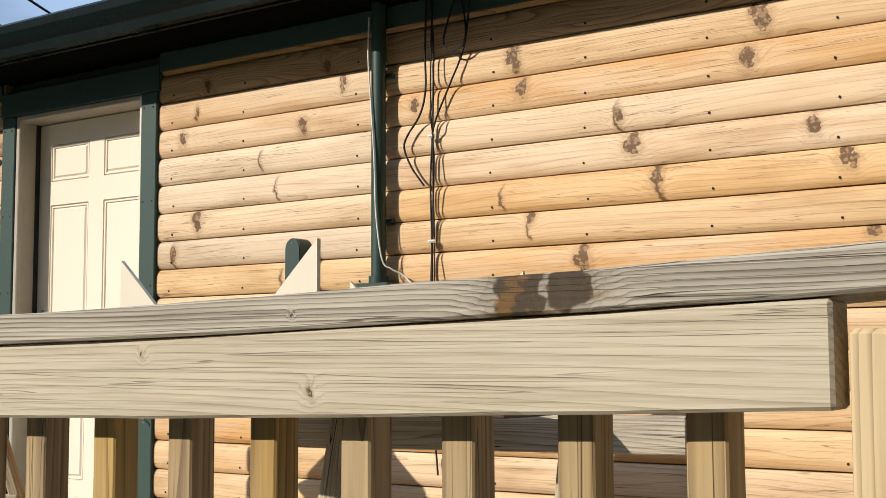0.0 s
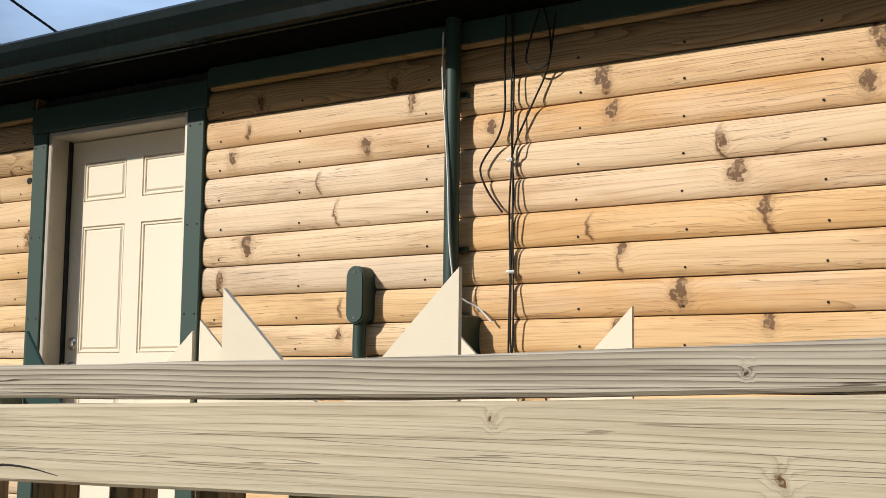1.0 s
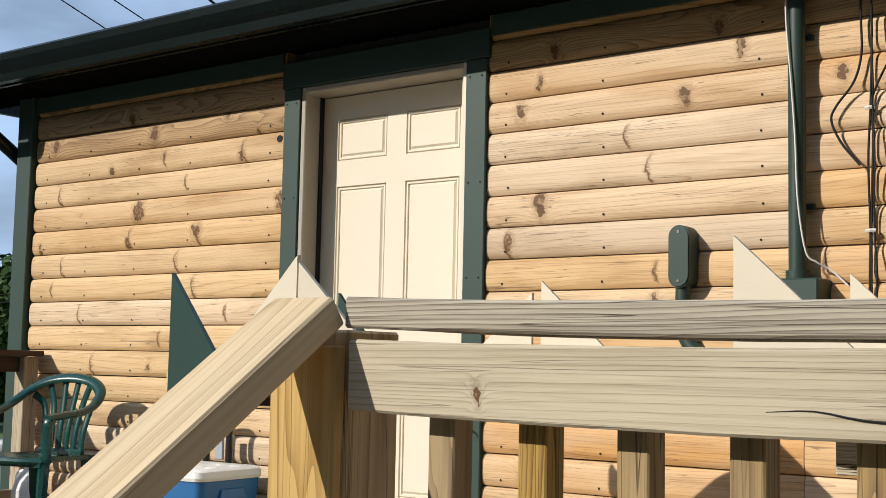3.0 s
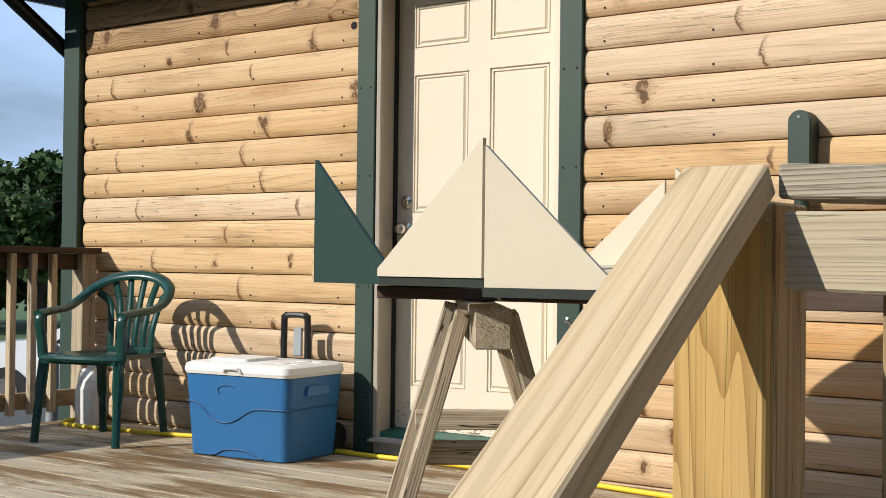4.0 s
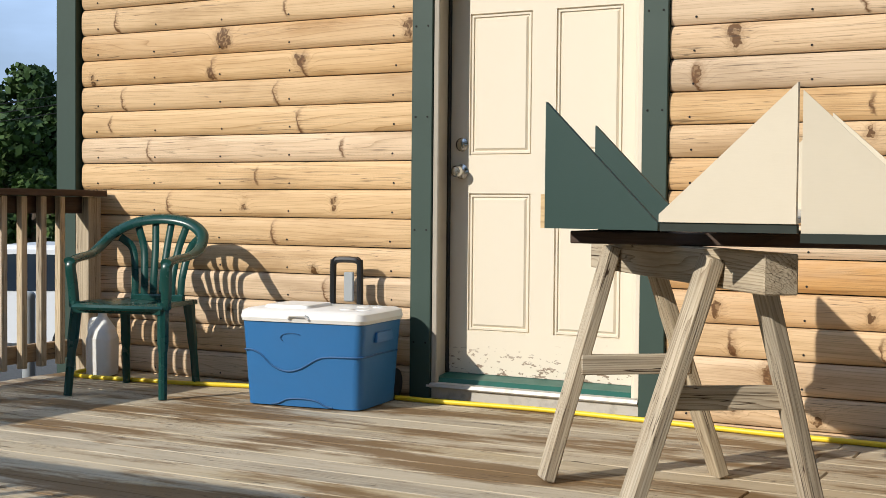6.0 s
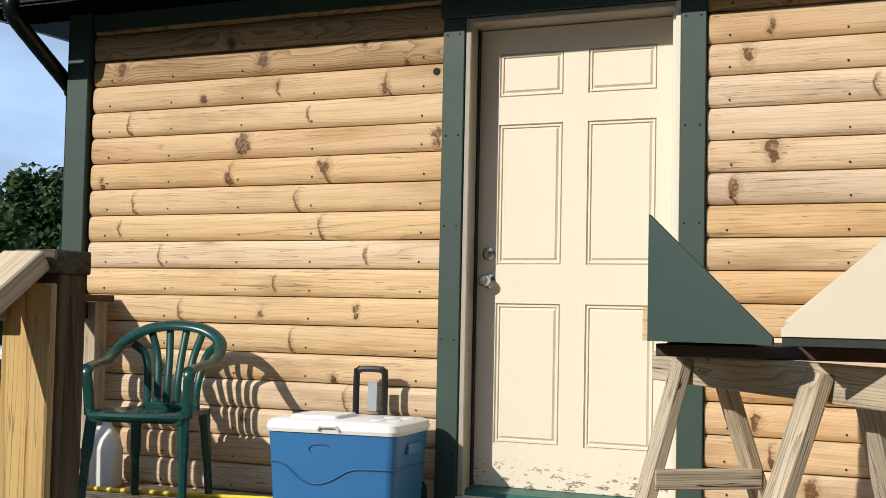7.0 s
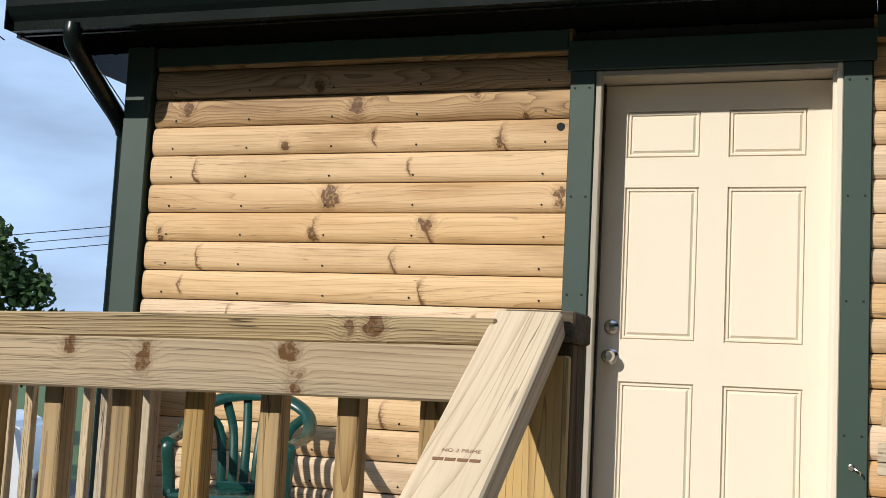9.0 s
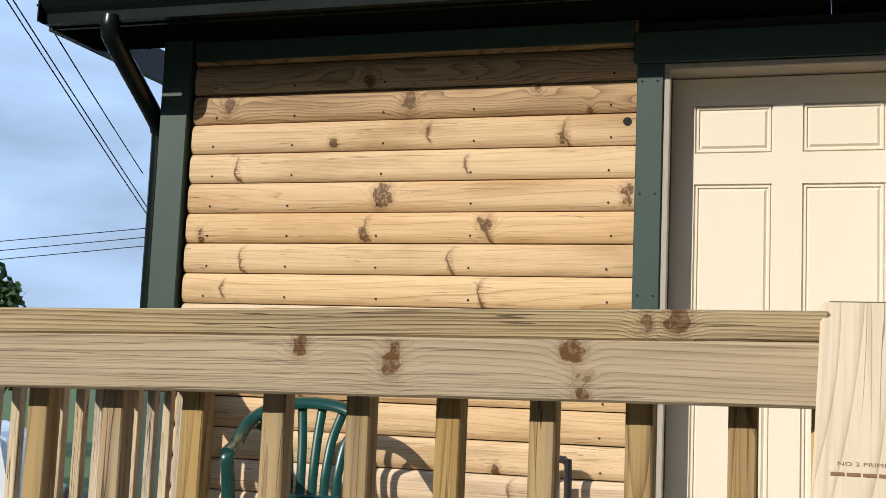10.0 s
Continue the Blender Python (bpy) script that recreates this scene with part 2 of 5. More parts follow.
KNOTS_RIGHT = [(1.330, 1.552, 0.020), (1.335, 1.515, 0.016), (1.180, 1.400, 0.014), (1.175, 1.375, 0.012), (1.228, 1.932, 0.017), (1.974, 1.905, 0.017), (2.202, 2.080, 0.013), (2.195, 2.050, 0.010),
               (1.325, 2.050, 0.011), (1.32, 2.018, 0.010), (1.390, 2.163, 0.016), (3.040, 2.065, 0.019), (3.060, 2.030, 0.016), (3.082, 1.935, 0.019), (3.552, 1.679, 0.021), (3.530, 1.665, 0.013),
               (3.498, 1.782, 0.013), (3.342, 1.290, 0.018), (3.350, 1.255, 0.018), (3.320, 1.270, 0.012), (3.102, 1.160, 0.013), (3.119, 1.437, 0.014), (3.640, 1.545, 0.018), (3.650, 1.580, 0.013),
               (3.648, 1.166, 0.018), (3.989, 1.928, 0.021), (4.049, 2.057, 0.021), (4.020, 2.085, 0.015), (4.214, 1.665, 0.017), (4.317, 1.556, 0.018), (4.345, 1.535, 0.013), (3.339, 1.304, 0.013),
               (4.402, 1.320, 0.019), (1.269, 0.460, 0.016), (1.341, 0.300, 0.012), (1.480, 0.225, 0.017), (1.490, 0.190, 0.014), (1.863, 0.448, 0.012), (1.350, 0.080, 0.013), (1.670, 0.045, 0.012),
               (2.573, 1.922, 0.015), (2.113, 2.153, 0.014), (1.848, 1.150, 0.012)]
ARCS_RIGHT = [(1.715, 1.808), (1.810, 1.692), (1.845, 1.195), (2.500, 1.267), (1.900, 0.327), (1.325, 0.320), (1.160, 1.392), (3.105, 1.445), (2.980, 1.534), (3.640, 1.549), (3.475, 1.780), (1.470, 0.210)]
PINE = dict(light=(0.665, 0.492, 0.318), dark=(0.28, 0.160, 0.066), ring_depth=0.55, rings=6, lines=55, spread=(0.5, 5.0, 5.0), line=11.0, fuzz=0.62, tint=0.08, stain=0.55, knot_size=0.62, rough=0.6, checks=0.6, spec=0.3)
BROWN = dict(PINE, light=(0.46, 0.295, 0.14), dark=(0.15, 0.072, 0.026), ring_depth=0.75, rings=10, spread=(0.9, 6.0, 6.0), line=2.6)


def log_material(z, x0, x1, knots, arcs, **style):
    """The pine of one log that runs from x0 to x1 and whose foot is at z."""
    mine = [k for k in knots if z <= k[1] < z + 0.1318 and x0 < k[0] < x1]
    bent = [a for a in arcs if z <= a[1] < z + 0.1318 and x0 < a[0] < x1]
    return wood("log_pine", knots=mine, arcs=[(x, z + 0.066) for x, _ in bent], **style)


rail_wood = wood("weathered_rail_wood", (0.60, 0.49, 0.34), (0.30, 0.22, 0.14), spread=(0.5, 11.0, 11.0), rings=16, ring_depth=0.7, grey=0.3, stain=0.3, checks=0.9, rough=0.85, bump=0.8)
new_wood = wood("yellow_pine_lumber", (0.58, 0.405, 0.19), (0.28, 0.165, 0.06), line=3.5, fuzz=0.7, rings=7, ring_depth=0.75, spread=(0.35, 8.0, 8.0), stain=0.15, grey=0.12, random_knots=1.1, checks=0.5, rough=0.7, bump=0.6, knot_size=1.6)
hand_wood = wood("handrail_lumber", (0.58, 0.45, 0.285), (0.25, 0.15, 0.065), rings=7, line=9.0, ring_depth=0.55, lines=45, spread=(0.5, 5.0, 5.0), fuzz=0.7, grey=0.12, stain=0.2, random_knots=1.1, checks=0.6, rough=0.75, bump=0.6, knot_size=1.6)
deck_wood = wood("weathered_deck_wood", (0.50, 0.41, 0.275), (0.20, 0.13, 0.065), spread=(0.4, 10.0, 10.0), rings=10, ring_depth=0.5, grey=0.35, stain=0.3, checks=1.0, tint=0.09, rough=0.75, bump=0.9, patches=0.85)
grey_wood = wood("grey_sawhorse_wood", (0.54, 0.455, 0.335), (0.19, 0.13, 0.075), spread=(0.8, 8.0, 8.0), rings=8, lines=90, ring_depth=0.65, grey=0.35, stain=0.35, checks=1.0, rough=0.85, bump=0.9)
dark_wood = wood("dark_brown_stained_wood", (0.060, 0.030, 0.018), (0.028, 0.013, 0.009), rings=9, ring_depth=0.5, grey=0.1, stain=0.3, rough=0.6)
green_trim = paint("green_trim_paint", (0.028, 0.054, 0.042), 0.55, 0.25, 3.0, grain=(3, 3, 40))
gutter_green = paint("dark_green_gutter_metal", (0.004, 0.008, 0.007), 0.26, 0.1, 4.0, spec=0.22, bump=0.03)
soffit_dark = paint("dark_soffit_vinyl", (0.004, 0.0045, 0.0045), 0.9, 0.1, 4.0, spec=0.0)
def chipped(name, colour):
    """Smooth door paint, chipped down to rust along its foot."""
    m = Nodes(name)
    low = m.math("SUBTRACT", 1.0, m.ramp(m.split(m.co)[2], 0.14, 0.30))
    soil = m.noise(m.vec("MULTIPLY", m.co, (2.5, 2.5, 2.5)), 1.0, 5.0, 0.6)
    chips = m.noise(m.vec("MULTIPLY", m.co, (26, 26, 60)), 1.0, 4.0, 0.6)
    col = m.mix(m.math("MULTIPLY", m.ramp(soil, 0.45, 0.8), 0.07), colour, (0.40, 0.33, 0.24))
    bare = m.math("MULTIPLY", m.ramp(m.math("ADD", chips, m.math("MULTIPLY", low, 0.10)), 0.68, 0.71), low)
    col = m.mix(m.math("MULTIPLY", bare, 0.8), col, (0.16, 0.09, 0.05))
    fine = m.noise(m.vec("MULTIPLY", m.co, (90, 90, 90)), 1.0, 2.0)
    m.bump(m.math("SUBTRACT", fine, m.math("MULTIPLY", bare, 1.5)), 0.06, 0.001)
    return m.done(col, m.math("ADD", 0.36, m.math("MULTIPLY", soil, 0.14)), 0.0, 0.4)


door_cream = chipped("chipped_cream_door_paint", (0.72, 0.645, 0.52))
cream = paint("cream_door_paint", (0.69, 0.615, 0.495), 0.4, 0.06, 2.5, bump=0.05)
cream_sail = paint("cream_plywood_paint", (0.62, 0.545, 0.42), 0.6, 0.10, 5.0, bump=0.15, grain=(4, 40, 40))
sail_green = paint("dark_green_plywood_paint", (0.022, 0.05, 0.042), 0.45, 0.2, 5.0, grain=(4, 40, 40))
jamb_paint = paint("grey_cream_jamb_paint", (0.36, 0.32, 0.26), 0.6, 0.35, 8.0)
threshold_green = paint("green_threshold", (0.010, 0.095, 0.068), 0.45, 0.5, 18.0)
flashing = paint("aluminium_flashing", (0.50, 0.47, 0.42), 0.5, 0.8, 22.0, metal=0.25)
chrome = paint("satin_nickel", (0.62, 0.60, 0.56), 0.22, 0.05, 20, metal=1.0, bump=0.0)
sheathing = paint("dark_house_wrap", (0.06, 0.05, 0.045), 0.8)
blue_plastic = paint("blue_cooler_plastic", (0.024, 0.135, 0.33), 0.42, 0.10, 7.0, bump=0.05)
white_plastic = paint("white_plastic", (0.78, 0.77, 0.74), 0.4, 0.06, 7.0, bump=0.04)
black_plastic = paint("black_plastic", (0.014, 0.014, 0.015), 0.4, 0.1, 9.0)
chair_green = paint("dark_green_resin", (0.007, 0.050, 0.042), 0.27, 0.12, 8.0, bump=0.03)
box_green = paint("green_painted_metal", (0.022, 0.045, 0.036), 0.5, 0.15, 9.0)
hose_yellow = paint("yellow_vinyl_hose", (0.78, 0.58, 0.03), 0.4, 0.1, 9.0)
wire_black = paint("black_cable", (0.008, 0.007, 0.007), 0.8, 0.0)
wire_white = paint("white_cable", (0.6, 0.58, 0.54), 0.5, 0.0)
grey_label = paint("grey_label", (0.30, 0.32, 0.33), 0.5, 0.1)
ink = paint("brown_stamp_ink", (0.20, 0.10, 0.05), 0.8, 0.3, 60)
ply_edge = paint("ply_edge_green", (0.018, 0.026, 0.020), 0.7, 0.5, 18.0)
# darker blue for the shadow lines of the cooler's moulding, and its badge
shade_and_badge_blue = paint("blue_seam_shade_and_badge", (0.015, 0.080, 0.20), 0.5, 0.0)
# post lumber darkened to hold the shade of the left newel's far side
post_shade_wood = wood("shaded_side_post_wood", (0.115, 0.080, 0.048), (0.045, 0.029, 0.017), rings=7, ring_depth=0.8, spread=(0.35, 8.0, 8.0), grey=0.2, stain=0.3, random_knots=1.1, checks=0.7, rough=0.9, spec=0.1, bump=0.8, knot_size=1.6)
bal_wood = wood("baluster_lumber", (0.42, 0.285, 0.125), (0.16, 0.090, 0.035), rings=13, ring_depth=0.75, spread=(0.35, 8.0, 8.0), stain=0.25, grey=0.25, checks=0.7, rough=0.75, bump=0.7)
raw_wood = wood("raw_pine_block", (0.62, 0.42, 0.18), (0.42, 0.24, 0.09), rough=0.7)
fence_wood = wood("shaded_fence_wood", (0.40, 0.28, 0.17), (0.20, 0.12, 0.07), rings=12, ring_depth=0.6, grey=0.4, stain=0.4, checks=0.8, rough=0.85)


# ---- building blocks ----
def bm_object(name, bm, mat, smooth=False):
    me = bpy.data.meshes.new(name)
    bmesh.ops.recalc_face_normals(bm, faces=bm.faces)
    bm.to_mesh(me)
    bm.free()
    me.materials.append(mat)
    if smooth:
        me.polygons.foreach_set("use_smooth", [True] * len(me.polygons))
        me.set_sharp_from_angle(angle=radians(40))
    return new(name, me)


def part(name, bm, mat, parent=None, label="", smooth=False):
    ob = bm_object(name, bm, mat, smooth)
    if parent:
        ob.parent = parent
        ob.matrix_parent_inverse = Matrix.Translation(-root_of(parent))
    return tagged(ob, label=label)


def root_of(ob):
    """Where the thing that ob belongs to has its base."""
    return ob.location.copy() if ob.type == "EMPTY" else Vector((0, 0, 0))


def thing(name, label, category, group="", kind="", at=(0, 0, 0)):
    ob = new(name)
    ob.location = at
    ob.empty_display_size = 0.05
    return tagged(ob, label=label, category=category, group=group, kind=kind)


def box(bm, x0, x1, y0, y1, z0, z1, bevel=0.0):
    got = bmesh.ops.create_cube(bm, size=1.0, matrix=Matrix.LocRotScale(((x0 + x1) / 2, (y0 + y1) / 2, (z0 + z1) / 2), None, (x1 - x0, y1 - y0, z1 - z0)))
    if bevel:
        es = list({e for v in got["verts"] for e in v.link_edges})
        bmesh.ops.bevel(bm, geom=es, offset=bevel, segments=1, affect="EDGES", profile=0.5)
    return bm


def block(x0, x1, y0, y1, z0, z1, bevel=0.0):
    return box(bmesh.new(), x0, x1, y0, y1, z0, z1, bevel)


def prism(bm, outline, axis, a, b):
    """A straight prism: outline in the two other axes' metres (in the order x, y, z), from a to b along axis."""
    def at(u, v, w):
        return {"x": (w, u, v), "y": (u, w, v), "z": (u, v, w)}[axis]
    lo = [bm.verts.new(at(u, v, a)) for u, v in outline]
    hi = [bm.verts.new(at(u, v, b)) for u, v in outline]
    n = len(outline)
    bm.faces.new(lo[::-1])
    bm.faces.new(hi)
    for i in range(n):
        bm.faces.new((lo[i], lo[(i + 1) % n], hi[(i + 1) % n], hi[i]))
    return bm


def tube(bm, pts, r, sides=8, flat=1.0):
    """A round tube along points; flat squeezes it."""
    pts = [Vector(p) for p in pts]
    rings = []
    up = Vector((0, 0, 1))
    side = None
    for i, p in enumerate(pts):
        d = (pts[min(i + 1, len(pts) - 1)] - pts[max(i - 1, 0)]).normalized()
        if side is None:
            side = d.cross(up if abs(d.z) < 0.9 else Vector((0, 1, 0))).normalized()
        side = (side - d * side.dot(d)).normalized()
        other = d.cross(side).normalized()
        rr = r[i] if isinstance(r, (list, tuple)) else r
        rings.append([bm.verts.new(p + side * math.cos(a) * rr + other * math.sin(a) * rr * flat) for a in (2 * math.pi * k / sides for k in range(sides))])
    for a, b in zip(rings, rings[1:]):
        for k in range(sides):
            bm.faces.new((a[k], a[(k + 1) % sides], b[(k + 1) % sides], b[k]))
    bm.faces.new(rings[0][::-1])
    bm.faces.new(rings[-1])
    return bm


def curve_pts(pts, steps=6):
    """A smooth line through points (Catmull-Rom)."""
    p = [Vector(q) for q in pts]
    p = [p[0] * 2 - p[1]] + p + [p[-1] * 2 - p[-2]]
    out = []
    for i in range(1, len(p) - 2):
        for k in range(steps):
            t = k / steps
            a, b, c, d = p[i - 1:i + 3]
            out.append(0.5 * ((2 * b) + (c - a) * t + (2 * a - 5 * b + 4 * c - d) * t * t + (3 * b - a - 3 * c + d) * t ** 3))
    return out + [p[-2]]


def beam(name, p0, p1, wide, thick, mat, parent, label="", bevel=0.003, roll=0.0, up=(0, 0, 1), wobble=0.0):
    """A sawn board from p0 to p1, its grain along its own x; wide along the level side, thick along up."""
    p0, p1 = Vector(p0), Vector(p1)
    d = p1 - p0
    xax = d.normalized()
    yax = Vector(up).cross(xax).normalized()
    zax = xax.cross(yax)
    m = Matrix((xax, yax, zax)).transposed().to_4x4()
    m.translation = p0
    bm = block(0, d.length, -wide / 2, wide / 2, -thick / 2, thick / 2, bevel)
    if wobble:
        es = [e for e in bm.edges if abs(e.verts[0].co.x - e.verts[1].co.x) > d.length * 0.8]
        bmesh.ops.subdivide_edges(bm, edges=es, cuts=max(4, int(d.length / 0.09)), use_grid_fill=True)
        for v in bm.verts:
            q = p0 + Vector((v.co.x * 2.1, v.co.y * 9, v.co.z * 9))
            v.co.z += wobble * (noise.noise(q * 1.0) + 0.6 * noise.noise(q * 3.7))
            v.co.y += 0.5 * wobble * noise.noise(q * 2.0 + Vector((9, 0, 0)))
    ob = part(name, bm, mat, parent, label)
    ob.matrix_basis = m @ pose(0, 0, 0, roll)
    return ob


# ---- the ground and the distance ----
GROUND = -0.62


def make_ground():
    m = Nodes("lawn_and_gravel")
    big = m.noise(m.vec("MULTIPLY", m.co, (0.10, 0.10, 0.1)), 1.0, 4.0)
    fine = m.noise(m.vec("MULTIPLY", m.co, (14, 14, 14)), 1.0, 5.0, 0.7)
    grass = m.mix(fine, (0.035, 0.075, 0.018), (0.10, 0.15, 0.045))
    gravel = m.mix(fine, (0.035, 0.033, 0.030), (0.095, 0.09, 0.08))
    away = m.vec("DISTANCE", m.co, (1.0, -4.8, GROUND))
    verge = m.ramp(m.math("ADD", away, m.math("MULTIPLY", big, 3.0)), 29.0, 29.6)
    col = m.mix(verge, gravel, grass)
    m.bump(fine, 0.6, 0.02)
    mat = m.done(col, 0.95)
    bm = bmesh.new()
    radii = [0.5, 3, 6, 10, 16, 26, 45, 80, 160, 400, 1200]
    prev = None
    for r in radii:
        ring = []
        for k in range(40):
            a = 2 * math.pi * k / 40
            z = -0.81 * min(1.0, max(0.0, (r - 7.0) / 9.0))
            ring.append(bm.verts.new((r * math.cos(a), r * math.sin(a), GROUND + z)))
        if prev:
            for k in range(40):
                bm.faces.new((prev[k], prev[(k + 1) % 40], ring[(k + 1) % 40], ring[k]))
        else:
            bm.faces.new(ring)
        prev = ring
    ob = part("ground", bm, mat)
    return tagged(ob, "gravel yard with a grass verge under the deck", "ground", kind="structure")


make_ground()


# ---- the log-sided wall ----
PITCH, Z0 = 0.1318, 0.005
WALL_L, WALL_R = -2.092, 8.2
DOOR_L, DOOR_R = -0.012, 0.958


def log_mesh(name, x0, x1, z, mat, parent, seed):
    """One half-round siding log: flat back, rounded face and a thin shadow groove below."""
    bm = bmesh.new()
    n = 16
    prof = [(0.052, z + 0.0020), (0.034, z + 0.0020)]
    for i in range(n + 1):
        a = i / n
        h = 2 * a - 1
        y = 0.014 * (abs(h) ** 4.4)
        prof.append((y, z + 0.0026 + a * (PITCH - 0.0052)))
    prof += [(0.034, z + PITCH - 0.0020), (0.052, z + PITCH - 0.0020)]
    xs = [x0 + (x1 - x0) * k / max(1, round((x1 - x0) / 0.35)) for k in range(max(1, round((x1 - x0) / 0.35)) + 1)]
    rows = []
    for k, x in enumerate(xs):
        dz = 0.0012 * noise.noise((x * 0.9, seed * 3.7, 1.0))
        dy = 0.0016 * noise.noise((x * 0.7, seed * 5.1, 7.0))
        rows.append([bm.verts.new((x, y + dy, zz + dz)) for y, zz in prof])
    for a, b in zip(rows, rows[1:]):
        for i in range(len(prof)):
            j = (i + 1) % len(prof)
            bm.faces.new((a[i], a[j], b[j], b[i]))
    bm.faces.new(rows[0][::-1])
    bm.faces.new(rows[-1])
    ob = part(name, bm, mat, parent)
    me = ob.data
    me.polygons.foreach_set("use_smooth", [len(p.vertices) == 4 for p in me.polygons])
    me.set_sharp_from_angle(angle=radians(50))
    return ob


wall = tagged(part("wall_south", block(-2.236, -0.02, 0.062, 0.24, GROUND, 2.36), sheathing), "honey-coloured pine log siding on a cabin wall", "wall", kind="structure")
part("wall_right_of_door", block(0.97, 8.2, 0.055, 0.24, GROUND, 2.36), sheathing, wall)
part("wall_over_door", block(-0.02, 0.97, 0.055, 0.24, 2.2, 2.36), sheathing, wall)
part("wall_under_door", block(-0.02, 0.97, 0.04, 0.24, GROUND, 0.06), sheathing, wall)
part("wall_inside", block(-2.27, 8.2, 2.2, 2.3, GROUND, 2.36), sheathing, wall)
part("wall_end", block(-2.27, -2.17, 0.24, 2.2, GROUND, 2.36), sheathing, wall)
part("wall_end", block(8.1, 8.2, 0.24, 2.2, GROUND, 2.36), sheathing, wall)
AMBER_LEFT = {12: 0.30, 11: 0.22, 14: 0.15, 8: 0.10, 10: 0.12, 5: 0.10}
AMBER_NEAR = {3: 0.60, 4: 0.75, 15: 0.35, 14: 0.30, 11: 0.15, 7: 0.45, 6: 0.2, 9: 0.2}
AMBER_FAR = {15: 0.30, 14: 0.68, 13: 0.26, 12: 0.30, 11: 0.44, 10: 0.30, 9: 0.60, 8: 0.35, 7: 0.4, 6: 0.35, 5: 0.4, 4: 0.5}
for k in range(-4, 18):
    z = Z0 + PITCH * k
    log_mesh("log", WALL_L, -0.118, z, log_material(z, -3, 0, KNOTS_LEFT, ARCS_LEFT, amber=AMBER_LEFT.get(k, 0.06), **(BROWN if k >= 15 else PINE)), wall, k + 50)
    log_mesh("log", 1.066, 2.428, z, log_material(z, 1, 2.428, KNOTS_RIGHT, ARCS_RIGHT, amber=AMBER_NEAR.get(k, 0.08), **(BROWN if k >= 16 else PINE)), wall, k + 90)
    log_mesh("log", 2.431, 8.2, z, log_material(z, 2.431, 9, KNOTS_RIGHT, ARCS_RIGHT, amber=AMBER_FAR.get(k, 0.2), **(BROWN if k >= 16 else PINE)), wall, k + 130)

# added dark strip over the top log, in place of the eave's deep shade
eave_strip = tagged(part("trim_frieze", block(WALL_L, -0.132, -0.015, -0.002, 2.264, 2.351, 0.002), green_trim), "dark green strip standing in for shade under the eave", "frieze board", kind="structure")
part("frieze_board", block(1.080, 8.2, -0.015, -0.002, 2.264, 2.351, 0.002), green_trim, eave_strip)

corner = tagged(part("trim", block(-2.242, WALL_L - 0.014, -0.030, 0.06, GROUND, 2.37, 0.004), green_trim), "dark green painted corner board", "corner board", kind="structure")
part("trim_side", block(-2.262, -2.240, 0.062, 0.24, GROUND, 2.37, 0.003), green_trim, corner)

# ---- the door ----
door = thing("door_1", "cream six-panel steel door, shut, in a dark green frame", "door", kind="structure", at=(0.457, 0.12, 0.1))
LEAF_Y = 0.138


def panel_ring(bm, x0, x1, z0, z1):
    """A pressed panel: a groove, a bevel up to a raised field."""
    steps = [(0.0, 0.0), (0.001, 0.010), (0.0055, 0.010), (0.0070, 0.003), (0.0150, 0.003), (0.0160, 0.010), (0.0205, 0.010), (0.0300, 0.0015)]
    loops = []
    for inset, deep in steps:
        loops.append([bm.verts.new((x, LEAF_Y + deep, z)) for x, z in ((x0 + inset, z0 + inset), (x1 - inset, z0 + inset), (x1 - inset, z1 - inset), (x0 + inset, z1 - inset))])
    for a, b in zip(loops, loops[1:]):
        for i in range(4):
            bm.faces.new((a[i], a[(i + 1) % 4], b[(i + 1) % 4], b[i]))
    bm.faces.new(loops[-1])


def door_leaf():
    bm = bmesh.new()
    xs = [0.002, 0.096, 0.398, 0.512, 0.818, 0.912]
    zs = [0.108, 0.300, 0.915, 1.085, 1.712, 1.835, 2.030, 2.140]
    for i in range(5):
        for j in range(7):
            if i in (1, 3) and j in (1, 3, 5):
                panel_ring(bm, xs[i], xs[i + 1], zs[j], zs[j + 1])
            else:
                bm.faces.new([bm.verts.new((x, LEAF_Y, z)) for x, z in ((xs[i], zs[j]), (xs[i + 1], zs[j]), (xs[i + 1], zs[j + 1]), (xs[i], zs[j + 1]))])
    bmesh.ops.remove_doubles(bm, verts=bm.verts, dist=0.0002)
    box(bm, 0.002, 0.912, LEAF_Y + 0.013, LEAF_Y + 0.045, 0.108, 2.14)
    for x0, x1, z0, z1 in ((0.002, 0.012, 0.108, 2.14), (0.902, 0.912, 0.108, 2.14), (0.002, 0.912, 0.108, 0.118), (0.002, 0.912, 2.13, 2.14)):
        box(bm, x0, x1, LEAF_Y + 0.0005, LEAF_Y + 0.014, z0, z1)
    return bm


leaf = part("door_leaf", door_leaf(), door_cream, door)


def turned(name, profile, centre, mat, parent, label=""):
    """A turned piece along -y from its centre: profile of (distance out, radius)."""
    bm = bmesh.new()
    rings = []
    for d, r in profile:
        rings.append([bm.verts.new((centre[0] + r * math.cos(a), centre[1] - d, centre[2] + r * math.sin(a))) for a in (2 * math.pi * k / 20 for k in range(20))])
    for a, b in zip(rings, rings[1:]):
        for k in range(20):
            bm.faces.new((a[k], a[(k + 1) % 20], b[(k + 1) % 20], b[k]))
    bm.faces.new(rings[-1])
    bm.faces.new(rings[0][::-1])
    return part(name, bm, mat, parent, label, smooth=True)


